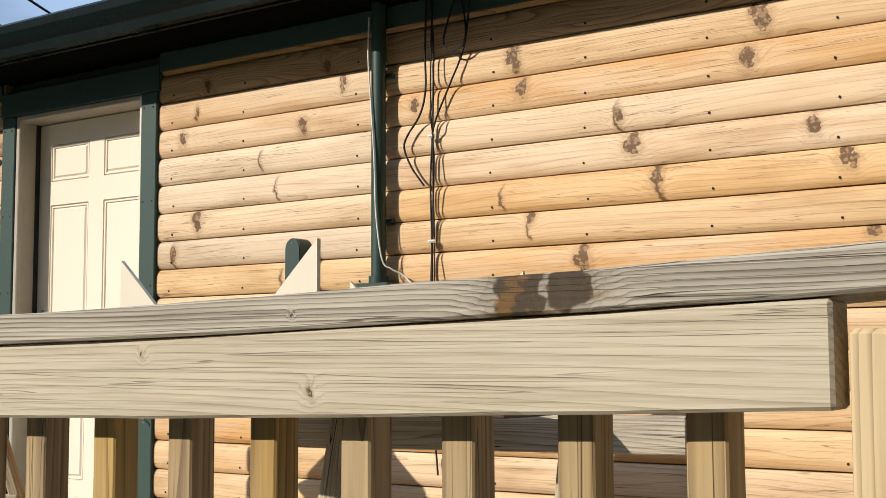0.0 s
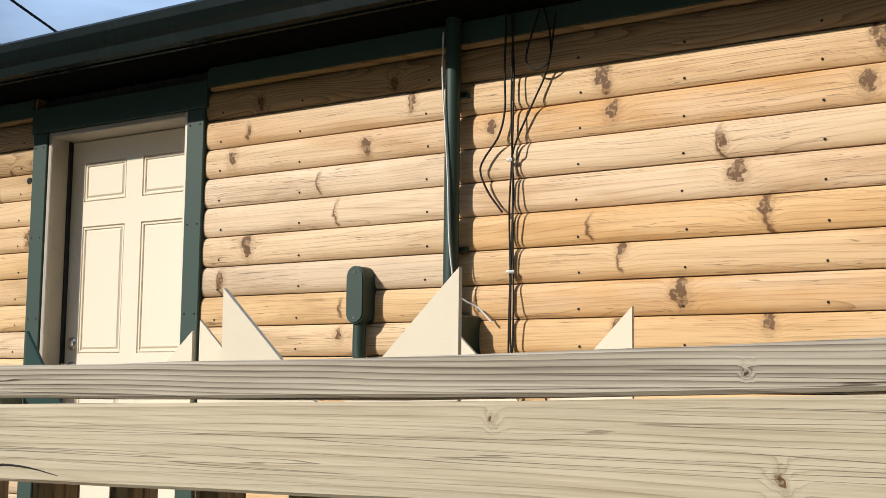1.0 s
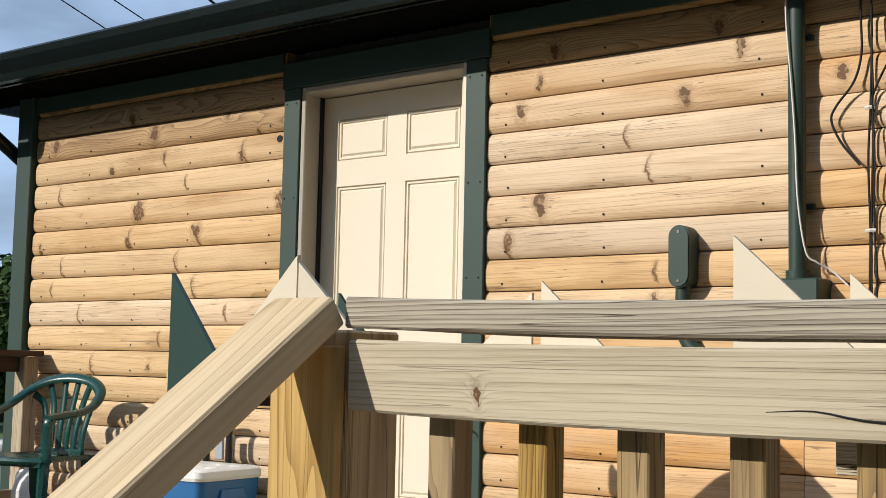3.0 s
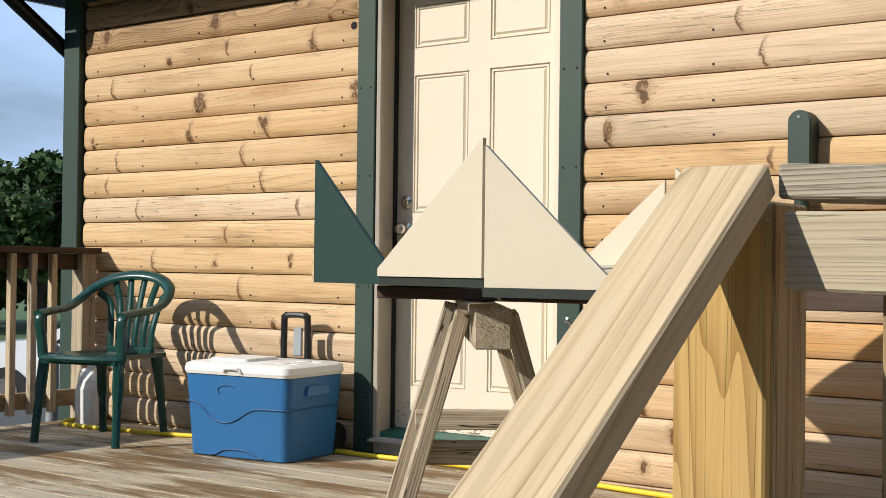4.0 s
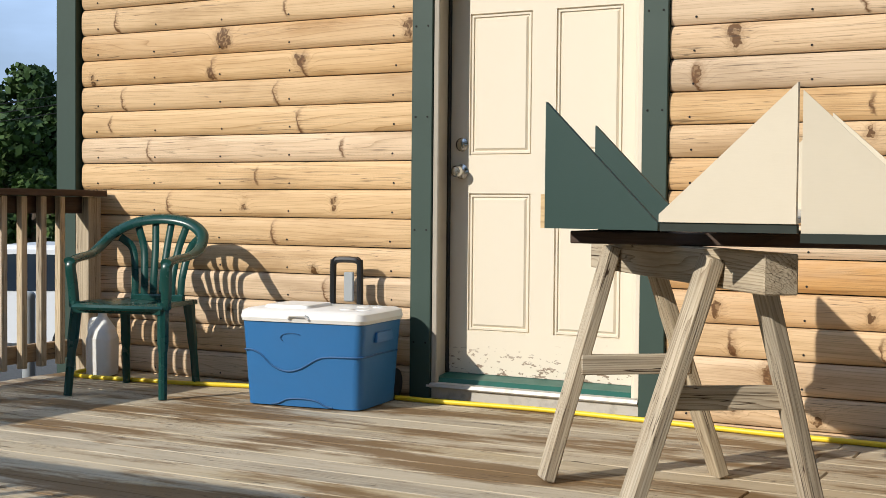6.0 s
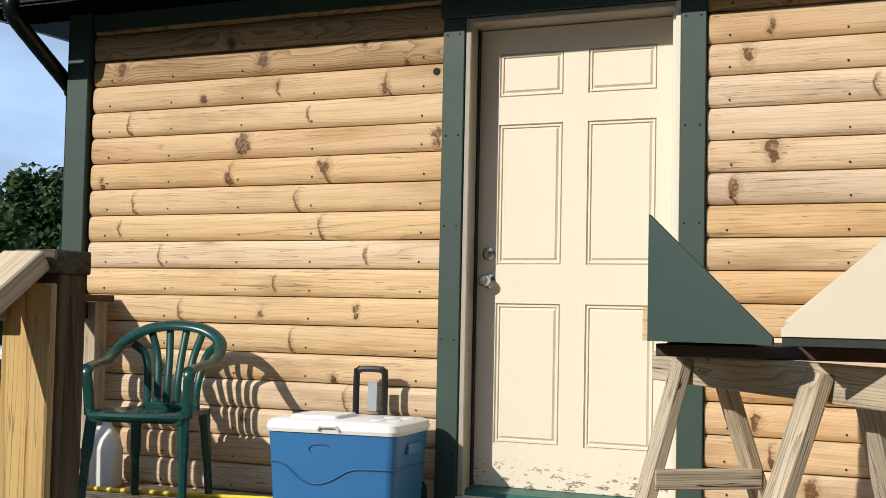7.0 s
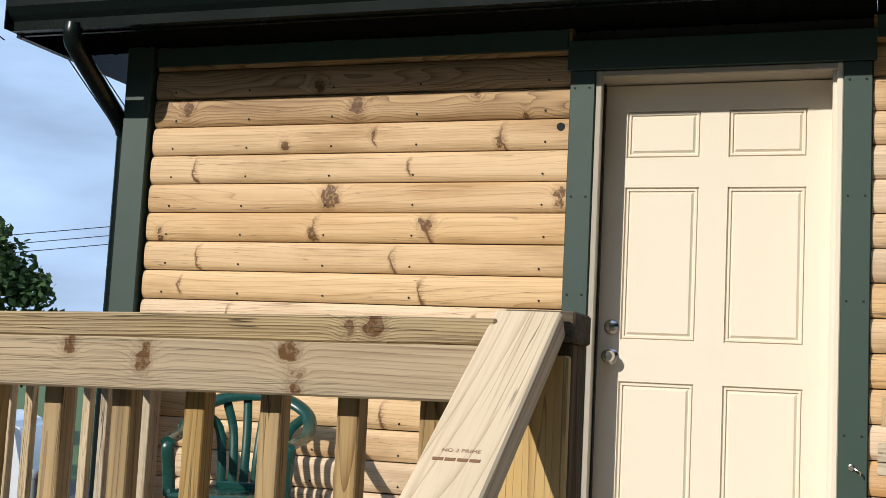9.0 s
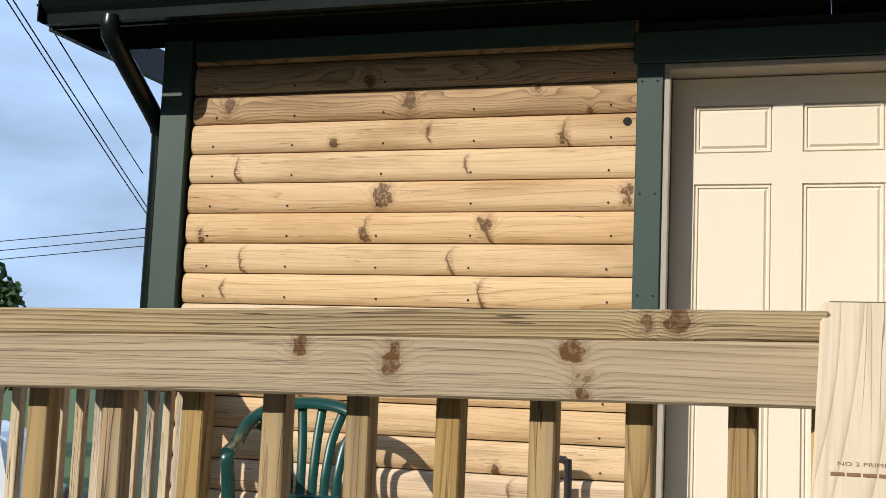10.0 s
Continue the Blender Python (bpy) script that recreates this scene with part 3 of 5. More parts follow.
turned("deadbolt", [(0, 0.031), (0.006, 0.031), (0.010, 0.027), (0.012, 0.017), (0.020, 0.016), (0.021, 0.006)], (0.060, LEAF_Y, 1.133), chrome, door, "satin nickel deadbolt")
turned("door_knob", [(0, 0.033), (0.005, 0.033), (0.009, 0.026), (0.012, 0.013), (0.030, 0.013), (0.036, 0.022), (0.046, 0.027), (0.058, 0.026), (0.066, 0.019), (0.067, 0.004)], (0.060, LEAF_Y, 1.012), chrome, door, "satin nickel round knob")
# jambs, stop and moulding
# black strips added to draw the shaded gaps beside leaf and casing
part("weatherstrip", block(-0.003, 0.0045, 0.112, 0.136, 0.108, 2.144), black_plastic, door, "black strip for the dark gap beside the leaf")
part("weatherstrip", block(-0.0145, -0.0125, -0.010, 0.004, 0.075, 2.170), black_plastic, door, "black strip for the dark gap beside the casing")
# left and head pieces are a darker grey-cream than the right ones
part("jamb", block(-0.034, -0.003, 0.012, 0.20, 0.06, 2.16, 0.003), jamb_paint, door, "grey-cream jamb, darker than the right one")
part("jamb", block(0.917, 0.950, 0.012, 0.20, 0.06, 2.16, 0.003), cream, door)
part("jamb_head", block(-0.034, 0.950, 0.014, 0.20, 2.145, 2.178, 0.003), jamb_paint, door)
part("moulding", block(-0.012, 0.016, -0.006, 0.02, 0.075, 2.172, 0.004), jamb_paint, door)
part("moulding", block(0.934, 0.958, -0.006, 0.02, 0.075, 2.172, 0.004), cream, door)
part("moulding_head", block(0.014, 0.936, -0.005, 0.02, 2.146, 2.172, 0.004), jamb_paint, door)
part("casing", block(-0.116, -0.012, -0.016, 0.03, 0.004, 2.172, 0.003), green_trim, door, "dark green side casing")
part("casing", block(0.958, 1.064, -0.016, 0.03, 0.004, 2.172, 0.003), green_trim, door, "dark green side casing")
part("casing_head", block(-0.13, 1.078, -0.018, 0.03, 2.174, 2.30, 0.003), green_trim, door, "dark green head casing")
part("threshold", prism(bmesh.new(), [(0.012, 0.072), (0.03, 0.094), (0.13, 0.106), (0.16, 0.106), (0.16, 0.06), (0.012, 0.06)], "x", -0.003, 0.917), threshold_green, door, "green painted door sill")
part("sill_nosing", prism(bmesh.new(), [(-0.018, 0.058), (-0.014, 0.072), (0.012, 0.076), (0.012, 0.052), (-0.014, 0.052)], "x", -0.03, 0.955), flashing, door, "scuffed bright metal nosing")
part("kick_board", block(-0.012, 0.958, 0.0, 0.03, 0.003, 0.052, 0.002), flashing, door, "weathered pale board under the sill")

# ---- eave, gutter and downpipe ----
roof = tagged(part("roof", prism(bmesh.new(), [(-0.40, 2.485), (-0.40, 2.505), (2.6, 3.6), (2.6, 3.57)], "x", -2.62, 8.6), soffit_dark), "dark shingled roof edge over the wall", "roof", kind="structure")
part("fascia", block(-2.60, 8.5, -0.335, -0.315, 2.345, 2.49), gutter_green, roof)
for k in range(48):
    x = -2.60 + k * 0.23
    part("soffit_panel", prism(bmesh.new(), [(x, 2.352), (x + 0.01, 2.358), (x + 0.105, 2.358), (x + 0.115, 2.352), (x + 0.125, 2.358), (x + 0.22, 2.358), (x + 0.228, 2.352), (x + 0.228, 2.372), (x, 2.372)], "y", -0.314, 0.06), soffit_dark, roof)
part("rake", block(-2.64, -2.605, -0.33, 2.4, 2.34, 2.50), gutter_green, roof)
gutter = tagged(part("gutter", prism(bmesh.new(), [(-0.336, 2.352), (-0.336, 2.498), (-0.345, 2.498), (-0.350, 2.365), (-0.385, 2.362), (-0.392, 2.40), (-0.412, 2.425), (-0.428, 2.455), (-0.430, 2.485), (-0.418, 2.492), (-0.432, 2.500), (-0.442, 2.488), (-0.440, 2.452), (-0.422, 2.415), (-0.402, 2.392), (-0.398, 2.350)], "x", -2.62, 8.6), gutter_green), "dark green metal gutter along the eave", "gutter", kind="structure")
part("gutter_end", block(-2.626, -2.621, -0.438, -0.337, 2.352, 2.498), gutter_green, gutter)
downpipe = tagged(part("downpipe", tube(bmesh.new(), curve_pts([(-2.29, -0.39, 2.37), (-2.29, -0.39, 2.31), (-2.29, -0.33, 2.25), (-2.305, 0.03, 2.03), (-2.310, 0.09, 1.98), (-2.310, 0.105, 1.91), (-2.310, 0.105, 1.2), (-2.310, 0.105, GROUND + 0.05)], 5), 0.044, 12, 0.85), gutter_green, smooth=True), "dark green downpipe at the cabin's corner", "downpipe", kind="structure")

# ---- the deck ----
DECK_L, DECK_R, DECK_F = -2.03, 7.6, -3.48
floor = tagged(part("floor", block(DECK_L + 0.03, DECK_R, DECK_F + 0.05, 0.03, -0.22, -0.040), dark_wood), "weathered wooden deck boards", "deck", kind="structure")
part("rim_board", block(DECK_L, DECK_R, DECK_F + 0.012, DECK_F + 0.048, -0.26, -0.032), deck_wood, floor)
part("rim_board", block(DECK_L, DECK_L + 0.036, DECK_F + 0.05, 0.0, -0.26, -0.032), deck_wood, floor)
for k in range(3):
    part("support_post", block(-1.9 + k * 4.2, -1.81 + k * 4.2, DECK_F + 0.06, DECK_F + 0.15, GROUND, -0.2), deck_wood, floor)

# steps between the two handrails
steps = thing("deck_steps", "wooden steps up to the deck", "steps", kind="structure", at=(1.9, -3.6, GROUND))
for k in range(3):
    z = -0.155 * (k + 1)
    y = DECK_F - 0.03 - 0.27 * k
    for j in range(2):
        beam("tread", (0.80, y - 0.07 - 0.14 * j, z - 0.019), (2.98, y - 0.07 - 0.14 * j, z - 0.019), 0.136, 0.038, deck_wood, steps)
    part("riser", block(0.80, 2.98, y - 0.02, y - 0.001, z - 0.155, z - 0.04), deck_wood, steps)
for x in (0.78, 1.85, 2.96):
    part("stringer", prism(bmesh.new(), [(DECK_F - 0.02, -0.20), (DECK_F - 0.02, -0.42), (DECK_F - 0.75, GROUND), (DECK_F - 0.90, GROUND), (DECK_F - 0.86, -0.52)], "x", x, x + 0.038), deck_wood, steps)


# ---- railings ----
def railing(name, label, x0, x1, face, top, board_top, board_h, slope, bal_from, pitch, bal_w, post_x, cap_mat, board_mat, cap_x0, cap_x1):
    """A run along x: flat cap, board below it, square balusters behind the board and a bottom board. slope: its fall towards -x."""
    r = thing(name, label, "railing", kind="structure", at=((x0 + x1) / 2, face, 0))

    def high(z, x):
        return z - slope * (x1 - x)
    beam("cap", (cap_x0, face + 0.068, high(top - 0.0175, cap_x0)), (cap_x1, face + 0.068, high(top - 0.0175, cap_x1)), 0.136, 0.035, cap_mat, r, "weathered flat cap board", wobble=0.0022)
    mid = board_top - board_h / 2
    beam("rail_board", (x0, face + 0.019, high(mid, x0)), (x1, face + 0.019, high(mid, x1)), 0.038, board_h, board_mat, r, "weathered upper rail board", wobble=0.0016)
    beam("bottom_board", (x0, face + 0.019, 0.11), (x1, face + 0.019, 0.11), 0.038, 0.083, board_mat, r)
    if x1 > 5:
        beam("rail_board", (x1 + 0.13, face + 0.019, mid), (7.3, face + 0.019, mid), 0.038, board_h, board_mat, r)
    x = bal_from
    k = 0
    while x < x1 - 0.02:
        if x > x0 + 0.02 and not any(p - 0.03 < x < p + 0.14 for p in post_x):
            d = 0.003 * noise.noise((k * 7.1, face, 0))
            beam("baluster", (x + bal_w / 2 + d, face + 0.058, 0.03), (x + bal_w / 2 - d, face + 0.058, high(board_top - 0.012, x)), bal_w, bal_w, bal_wood, r, up=(0, 1, 0), bevel=0.002)
        x += pitch
        k += 1
    for p in post_x:
        beam("post", (p + 0.058, face + 0.060, GROUND), (p + 0.058, face + 0.060, high(top - 0.042, p)), 0.116, 0.116, new_wood, r, "yellow pine square post", up=(0, 1, 0), bevel=0.004)
    return r


RF, LF = -3.197, -3.496
RAIL_KNOTS = [(4.591 - 3.179, 0.031, 0.003), (4.822 - 3.179, -0.003, 0.005), (3.36 - 3.179, -0.018, 0.005)]
CAP_KNOTS = [(4.796 - 3.17, -0.003, 0.002), (5.05 - 3.17, 0.013, 0.027), (5.10 - 3.17, 0.018, 0.020)]
WEATHER = dict(rough=0.85, knot_scale=0.55, knot_size=0.9, tint=0.04)
BOARD = dict(rings=5, ring_depth=0.5, line=4.0, lines=110, grain=1.7, fuzz=0.75, spread=(0.6, 6.0, 6.0), swirl=1.8, grey=0.14, stain=0.15, checks=0.4, bump=0.7, **WEATHER)
CAP = dict(rings=8, ring_depth=0.85, line=2.4, lines=190, grain=1.5, fuzz=0.8, spread=(0.9, 6.0, 6.0), swirl=2.2, grey=0.22, stain=0.15, checks=0.7, bump=0.9, **WEATHER)
board_r = wood("weathered_board_right", (0.52, 0.455, 0.345), (0.24, 0.185, 0.12), knots=RAIL_KNOTS, **BOARD)
cap_r = wood("weathered_cap_right", (0.46, 0.395, 0.295), (0.12, 0.088, 0.056), knots=CAP_KNOTS, scar=0.9, knot_colour=(0.05, 0.034, 0.022), **CAP)
board_l = wood("weathered_board_left", (0.43, 0.325, 0.195), (0.16, 0.10, 0.052), knots=[(x + 2.02, z, r) for x, z, r in ((0.062, 0.024, 0.011), (0.184, 0.007, 0.012), (0.405, 0.024, 0.013), (0.416, -0.024, 0.011))], **BOARD)
cap_l = wood("weathered_cap_left", (0.43, 0.335, 0.205), (0.12, 0.075, 0.042), knots=[(0.524 + 2.02, 0.008, 0.014), (0.49 + 2.02, 0.004, 0.008)], **CAP)
railing("railing_right", "weathered wooden deck railing with square balusters", 3.179, 5.320, RF, 0.958, 0.910, 0.081, 0.0, 3.266, 0.1200, 0.036, (5.330, 7.4), cap_r, board_r, 3.172, 7.5)
split = bmesh.new()
tube(split, curve_pts([(3.68 + 0.044 * k, RF - 0.0004, 0.8455 + 0.0035 * math.sin(k * 1.9) - 0.0009 * k) for k in range(10)], 3), [0.0003 + 0.0014 * math.sin(math.pi * k / 27) for k in range(28)], 6, 1.0)
part("board_split", split, wire_black, bpy.data.objects["railing_right"], "dark split along the grain")
# the right run sags past its newel and rises towards its far post
for piece in bpy.data.objects["railing_right"].children:
    if piece.name.startswith(("cap", "rail_board")):
        base = piece.matrix_basis.translation.x
        flat_cap = piece.name.startswith("cap")
        for v in piece.data.vertices:
            run = base + v.co.x - 3.87
            v.co.z += (0.0255 if run < 0 else 0.0148) * run * run - 0.0125
            if not flat_cap:
                v.co.z += 0.0105 * min(1.0, max(0.0, (run + 0.7) / 1.1))
railing("railing_left", "weathered wooden deck railing with square balusters", -2.02, 0.690, LF, 0.938, 0.9035, 0.0725, 0.015, -1.8775, 0.1170, 0.032, (-2.02,), cap_l, board_l, -2.02, 0.690)


def stair_rail(name, x, post, face, top, reach, wide):
    """A sloping handrail from its newel post down to a foot post on the ground."""
    r = thing(name, "sloping wooden stair handrail on square posts", "handrail", kind="structure", at=(x, face - 0.5, GROUND))
    slope = 0.70
    p0 = Vector((x, face - 0.002, top - 0.018))
    p1 = Vector((x, face - reach, top - 0.018 - slope * (reach - 0.002)))
    beam("handrail_board", p0, p1, wide, 0.038, hand_wood, r, "pale two-by-four handrail", bevel=0.003)
    z1 = top - 0.058 - slope * 0.03
    deep = 0.092 if x < 2 else 0.116
    # the left newel and its cap carry their side's shade in the colour
    beam("newel_post", (post, face + (deep + 0.022) / 2, GROUND), (post, face + (deep + 0.022) / 2, top - 0.040), 0.104, deep - 0.022, post_shade_wood if x < 2 else new_wood, r, "newel post coloured dark for its shaded side" if x < 2 else "yellow pine newel post", up=(0, 1, 0), bevel=0.003)
    # added board: keeps the left post's sunlit front yellow
    beam("front_board", (post, face + 0.010, GROUND), (post, face + 0.010, top - 0.058), 0.104, 0.020, new_wood, r, "yellow pine board added as the newel's front face", up=(0, 1, 0), bevel=0.003)
    if x < 2:
        beam("post_cap", (post - 0.036, face + 0.050, top - 0.021), (post + 0.058, face + 0.050, top - 0.021), 0.092, 0.040, post_shade_wood, r)
    beam("foot_post", (x, face - reach + 0.12, GROUND), (x, face - reach + 0.12, top - 0.058 - slope * (reach - 0.05)), 0.089, 0.089, new_wood, r, up=(0, 1, 0), bevel=0.003)
    beam("lower_board", p0 + Vector((0, -0.05, -0.62)), p1 + Vector((0, 0.12, -0.30)), 0.038, 0.089, hand_wood, r)
    return r


stair_rail("handrail_right", 3.120, 3.108, RF, 0.960, 1.25, 0.095)
stair_rail("handrail_left", 0.724, 0.722, -3.452, 0.953, 1.25, 0.088)

# the end railing beside the chair, in dark stain
side = thing("railing_end", "dark brown stained end railing with pale balusters", "railing", kind="structure", at=(-1.96, -1.7, 0))
beam("cap", (-1.96, LF + 0.14, 0.905), (-1.96, -0.03, 0.905), 0.145, 0.032, dark_wood, side, "dark brown cap board")
beam("rail_board", (-1.985, LF + 0.14, 0.845), (-1.985, -0.03, 0.845), 0.038, 0.085, dark_wood, side)
beam("bottom_board", (-1.985, LF + 0.14, 0.125), (-1.985, -0.03, 0.125), 0.038, 0.085, fence_wood, side)
for k in range(24):
    y = -0.30 - 0.1235 * k
    beam("baluster", (-1.945, y, 0.06), (-1.945, y, 0.886), 0.036, 0.036, rail_wood, side, up=(0, 1, 0), bevel=0.002)
beam("post", (-1.965, -0.085, 0.0), (-1.965, -0.085, 0.886), 0.089, 0.089, rail_wood, side, up=(0, 1, 0))
beam("post", (-1.965, -1.75, -0.2), (-1.965, -1.75, 0.886), 0.089, 0.089, rail_wood, side, up=(0, 1, 0))

# grade stamp on the left handrail
stamp_host = bpy.data.objects["handrail_left"]
board = [o for o in stamp_host.children if o.name.startswith("handrail_board")][0]
for text, along, high in (("NO 2 PRIME", 0.300, 0.012),):
    cu = bpy.data.curves.new("grade_stamp", "FONT")
    cu.body, cu.size, cu.align_x = text, 0.0085, "CENTER"
    cu.materials.append(ink)
    ob = new("grade_stamp", cu)
    ob.parent = stamp_host
    ob.matrix_parent_inverse = Matrix.Translation(-stamp_host.location)
    ob.matrix_basis = board.matrix_basis @ pose(along, 0.0, 0.0194, 0, 0, 90)
    tagged(ob, label="faded brown grade stamp")
for j in range(4):
    b = part("stamp_bar", block(-0.006, 0.006, -0.0025, 0.0025, 0.0, 0.0006), ink, stamp_host)
    b.matrix_basis = board.matrix_basis @ pose(0.313, 0.020 - 0.014 * j, 0.0190, 0, 0, 90)


# ---- wedge boxes of painted plywood on sawhorses ----
def tri_panel(bm, base, way, length, height, lean, thick=0.012):
    """An upright right-angled triangle: its tall edge at base, falling away along way."""
    base, way = Vector(base), Vector(way).normalized()
    side_way = Vector((-way.y, way.x, 0)) * thick
    low = Vector((0, 0, lean))
    pts = [base, base + way * length + low, base + way * length + low + Vector((0, 0, 0.018)), base + Vector((0, 0, height)), ]
    lo = [bm.verts.new(p) for p in pts]
    hi = [bm.verts.new(p + side_way) for p in pts]
    bm.faces.new(lo[::-1])
    bm.faces.new(hi)
    for i in range(4):
        bm.faces.new((lo[i], lo[(i + 1) % 4], hi[(i + 1) % 4], hi[i]))
    return bm


def quad_slab(bm, a, b, c, d, thick):
    lo = [bm.verts.new(Vector(p)) for p in (a, b, c, d)]
    hi = [bm.verts.new(Vector(p) + Vector((0, 0, thick))) for p in (a, b, c, d)]
    bm.faces.new(lo[::-1])
    bm.faces.new(hi)
    for i in range(4):
        bm.faces.new((lo[i], lo[(i + 1) % 4], hi[(i + 1) % 4], hi[i]))
    return bm


def wedge_box(front, back, way_f, way_b, len_f, len_b, top_f, top_b, mat, label, lip=None, edge=True, lean_f=0.0, lean_b=0.0):
    """Two triangular sides, a floor between them and a low board across the tall end."""
    f, b = Vector(front), Vector(back)
    wf, wb = Vector((*way_f, 0)).normalized(), Vector((*way_b, 0)).normalized()
    w = thing("wedge_box", label, "wooden box", group="wedge boxes on the sawhorses", at=((f + b) / 2))
    part("side_panel", tri_panel(bmesh.new(), f, wf, len_f, top_f - f.z, lean_f), mat, w)
    part("side_panel", tri_panel(bmesh.new(), b, wb, len_b, top_b - b.z, lean_b), mat, w)
    q = (b - f).normalized() * 0.014
    fe, be = f + wf * len_f + Vector((0, 0, lean_f)), b + wb * len_b + Vector((0, 0, lean_b))
    part("bottom_panel", quad_slab(bmesh.new(), f + q, fe + q, be - q, b - q, 0.012), mat, w)
    if lip:
        lo = [f + q * 0.4, b - q * 0.4]
        e = wf * 0.014
        part("end_board", quad_slab(bmesh.new(), lo[0] - e, lo[0], lo[1], lo[1] - e, lip), raw_wood, w, "bare pine end board")
    if edge:
        e = wf * len_f
        s = Vector((0, 0, -0.021)) - Vector((0, 0.004, 0))
        r = Vector((-wf.y, wf.x, 0)) * 0.012
        if r.y < 0:
            r = -r
        bm = quad_slab(bmesh.new(), f + s - r * 0.2, f + e + s + Vector((0, 0, lean_f)) - r * 0.2, f + e + s + r + Vector((0, 0, lean_f)), f + s + r, 0.0205)
        part("ply_edge", bm, ply_edge, w, "rough dark plywood edge")
    return w


CREAM_LABEL = "cream painted plywood wedge box drying on planks"
GREEN_LABEL = "dark green painted plywood wedge box with bare end"
wedge_box((1.372, -1.922, 0.800), (1.133, -0.969, 0.80), (0.97, -0.20), (0.97, -0.20), 0.335, 0.335, 1.126, 1.128, sail_green, GREEN_LABEL, lip=0.088, edge=False)
wedge_box((2.066, -2.125, 0.822), (1.833, -0.790, 0.845), (-0.99, 0.10), (-1.0, 0.02), 0.325, 0.310, 1.132, 1.126, cream_sail, CREAM_LABEL)
wedge_box((2.078, -2.145, 0.802), (1.871, -0.805, 0.855), (1.0, 0.08), (1.0, 0.02), 0.306, 0.318, 1.114, 1.163, cream_sail, CREAM_LABEL)
wedge_box((3.055, -1.915, 0.835), (2.876, -0.773, 0.84), (1.0, 0.03), (1.0, 0.03), 0.320, 0.320, 1.153, 1.162, cream_sail, CREAM_LABEL)
wedge_box((3.660, -1.835, 0.850), (3.437, -0.560, 0.85), (-1.0, 0.02), (-1.0, 0.02), 0.335, 0.320, 1.181, 1.183, cream_sail, CREAM_LABEL)

for y0, x0, x1 in ((-1.43, 1.297, 4.0), (-1.02, 1.22, 4.0)):
    pk = thing("plank_support", "dark brown stained plank laid across the sawhorses", "plank", at=((x0 + x1) / 2, y0, 0.750))
    beam("plank_board", (x0, y0, 0.770), (x1, y0, 0.776), 0.28, 0.036, dark_wood, pk)


def sawhorse(p0, p1, feet, label):
    """A beam on edge with two splayed legs and a stretcher at each end. feet: two pairs."""
    p0, p1 = Vector(p0), Vector(p1)
    d = (p1 - p0).normalized()
    s = thing("sawhorse", label, "sawhorse", group="sawhorses", at=((p0.x + p1.x) / 2, (p0.y + p1.y) / 2, 0))
    beam("top_beam", p0 - d * 0.29, p1 + d * 0.27, 0.085, 0.096, grey_wood, s)
    across = Vector((-d.y, d.x, 0))
    for end, pair in ((p0, feet[0]), (p1, feet[1])):
        tops = []
        for foot, sgn in zip(pair, (-1, 1)):
            foot = Vector((*foot, 0.0))
            if (foot - end).dot(across) < 0:
                sgn = -1
            else:
                sgn = 1
            top = end + across * sgn * 0.060 + Vector((0, 0, 0.03))
            ob = beam("leg", foot + Vector((0, 0, 0.004)), top, 0.088, 0.038, grey_wood, s, up=across, bevel=0.004)
            tops.append((foot, top))
        a = tops[0][0].lerp(tops[0][1], 0.50)
        b = tops[1][0].lerp(tops[1][1], 0.50)
        g = (b - a).normalized()
        out = d * (0.05 if end is p1 else -0.05)
        beam("stretcher", a - g * 0.005 - out * 0.66, b + g * 0.005 - out * 0.66, 0.030, 0.062, grey_wood, s)
    return s


sawhorse((1.322, -1.135, 0.703), (1.835, -1.785, 0.703), (((1.118, -1.310), (1.570, -0.964)), ((1.567, -1.866), (2.010, -1.569))), "weathered grey wooden sawhorse with splayed legs")
sawhorse((3.35, -1.32, 0.703), (3.98, -1.15, 0.703), (((3.42, -1.62), (3.20, -0.98)), ((4.05, -1.45), (3.85, -0.82))), "weathered grey wooden sawhorse holding up planks")


# ---- cooler ----
def rounded(bm, w0, d0, w1, d1, z0, z1, r, steps=4, cap=True):
    """A rounded-corner tapering block from (w0, d0) at z0 to (w1, d1) at z1."""
    rings = []
    for w, d, z in ((w0, d0, z0), (w1, d1, z1)):
        ring = []
        for cx, cy, a0 in ((1, -1, -90), (1, 1, 0), (-1, 1, 90), (-1, -1, 180)):
            for k in range(steps + 1):
                a = radians(a0 + 90 * k / steps)
                ring.append(bm.verts.new((cx * (w / 2 - r) + r * math.cos(a), cy * (d / 2 - r) + r * math.sin(a), z)))
        rings.append(ring)
    n = len(rings[0])
    for k in range(n):
        bm.faces.new((rings[0][k], rings[0][(k + 1) % n], rings[1][(k + 1) % n], rings[1][k]))
    if cap:
        bm.faces.new(rings[0][::-1])
        bm.faces.new(rings[1])
    return bm


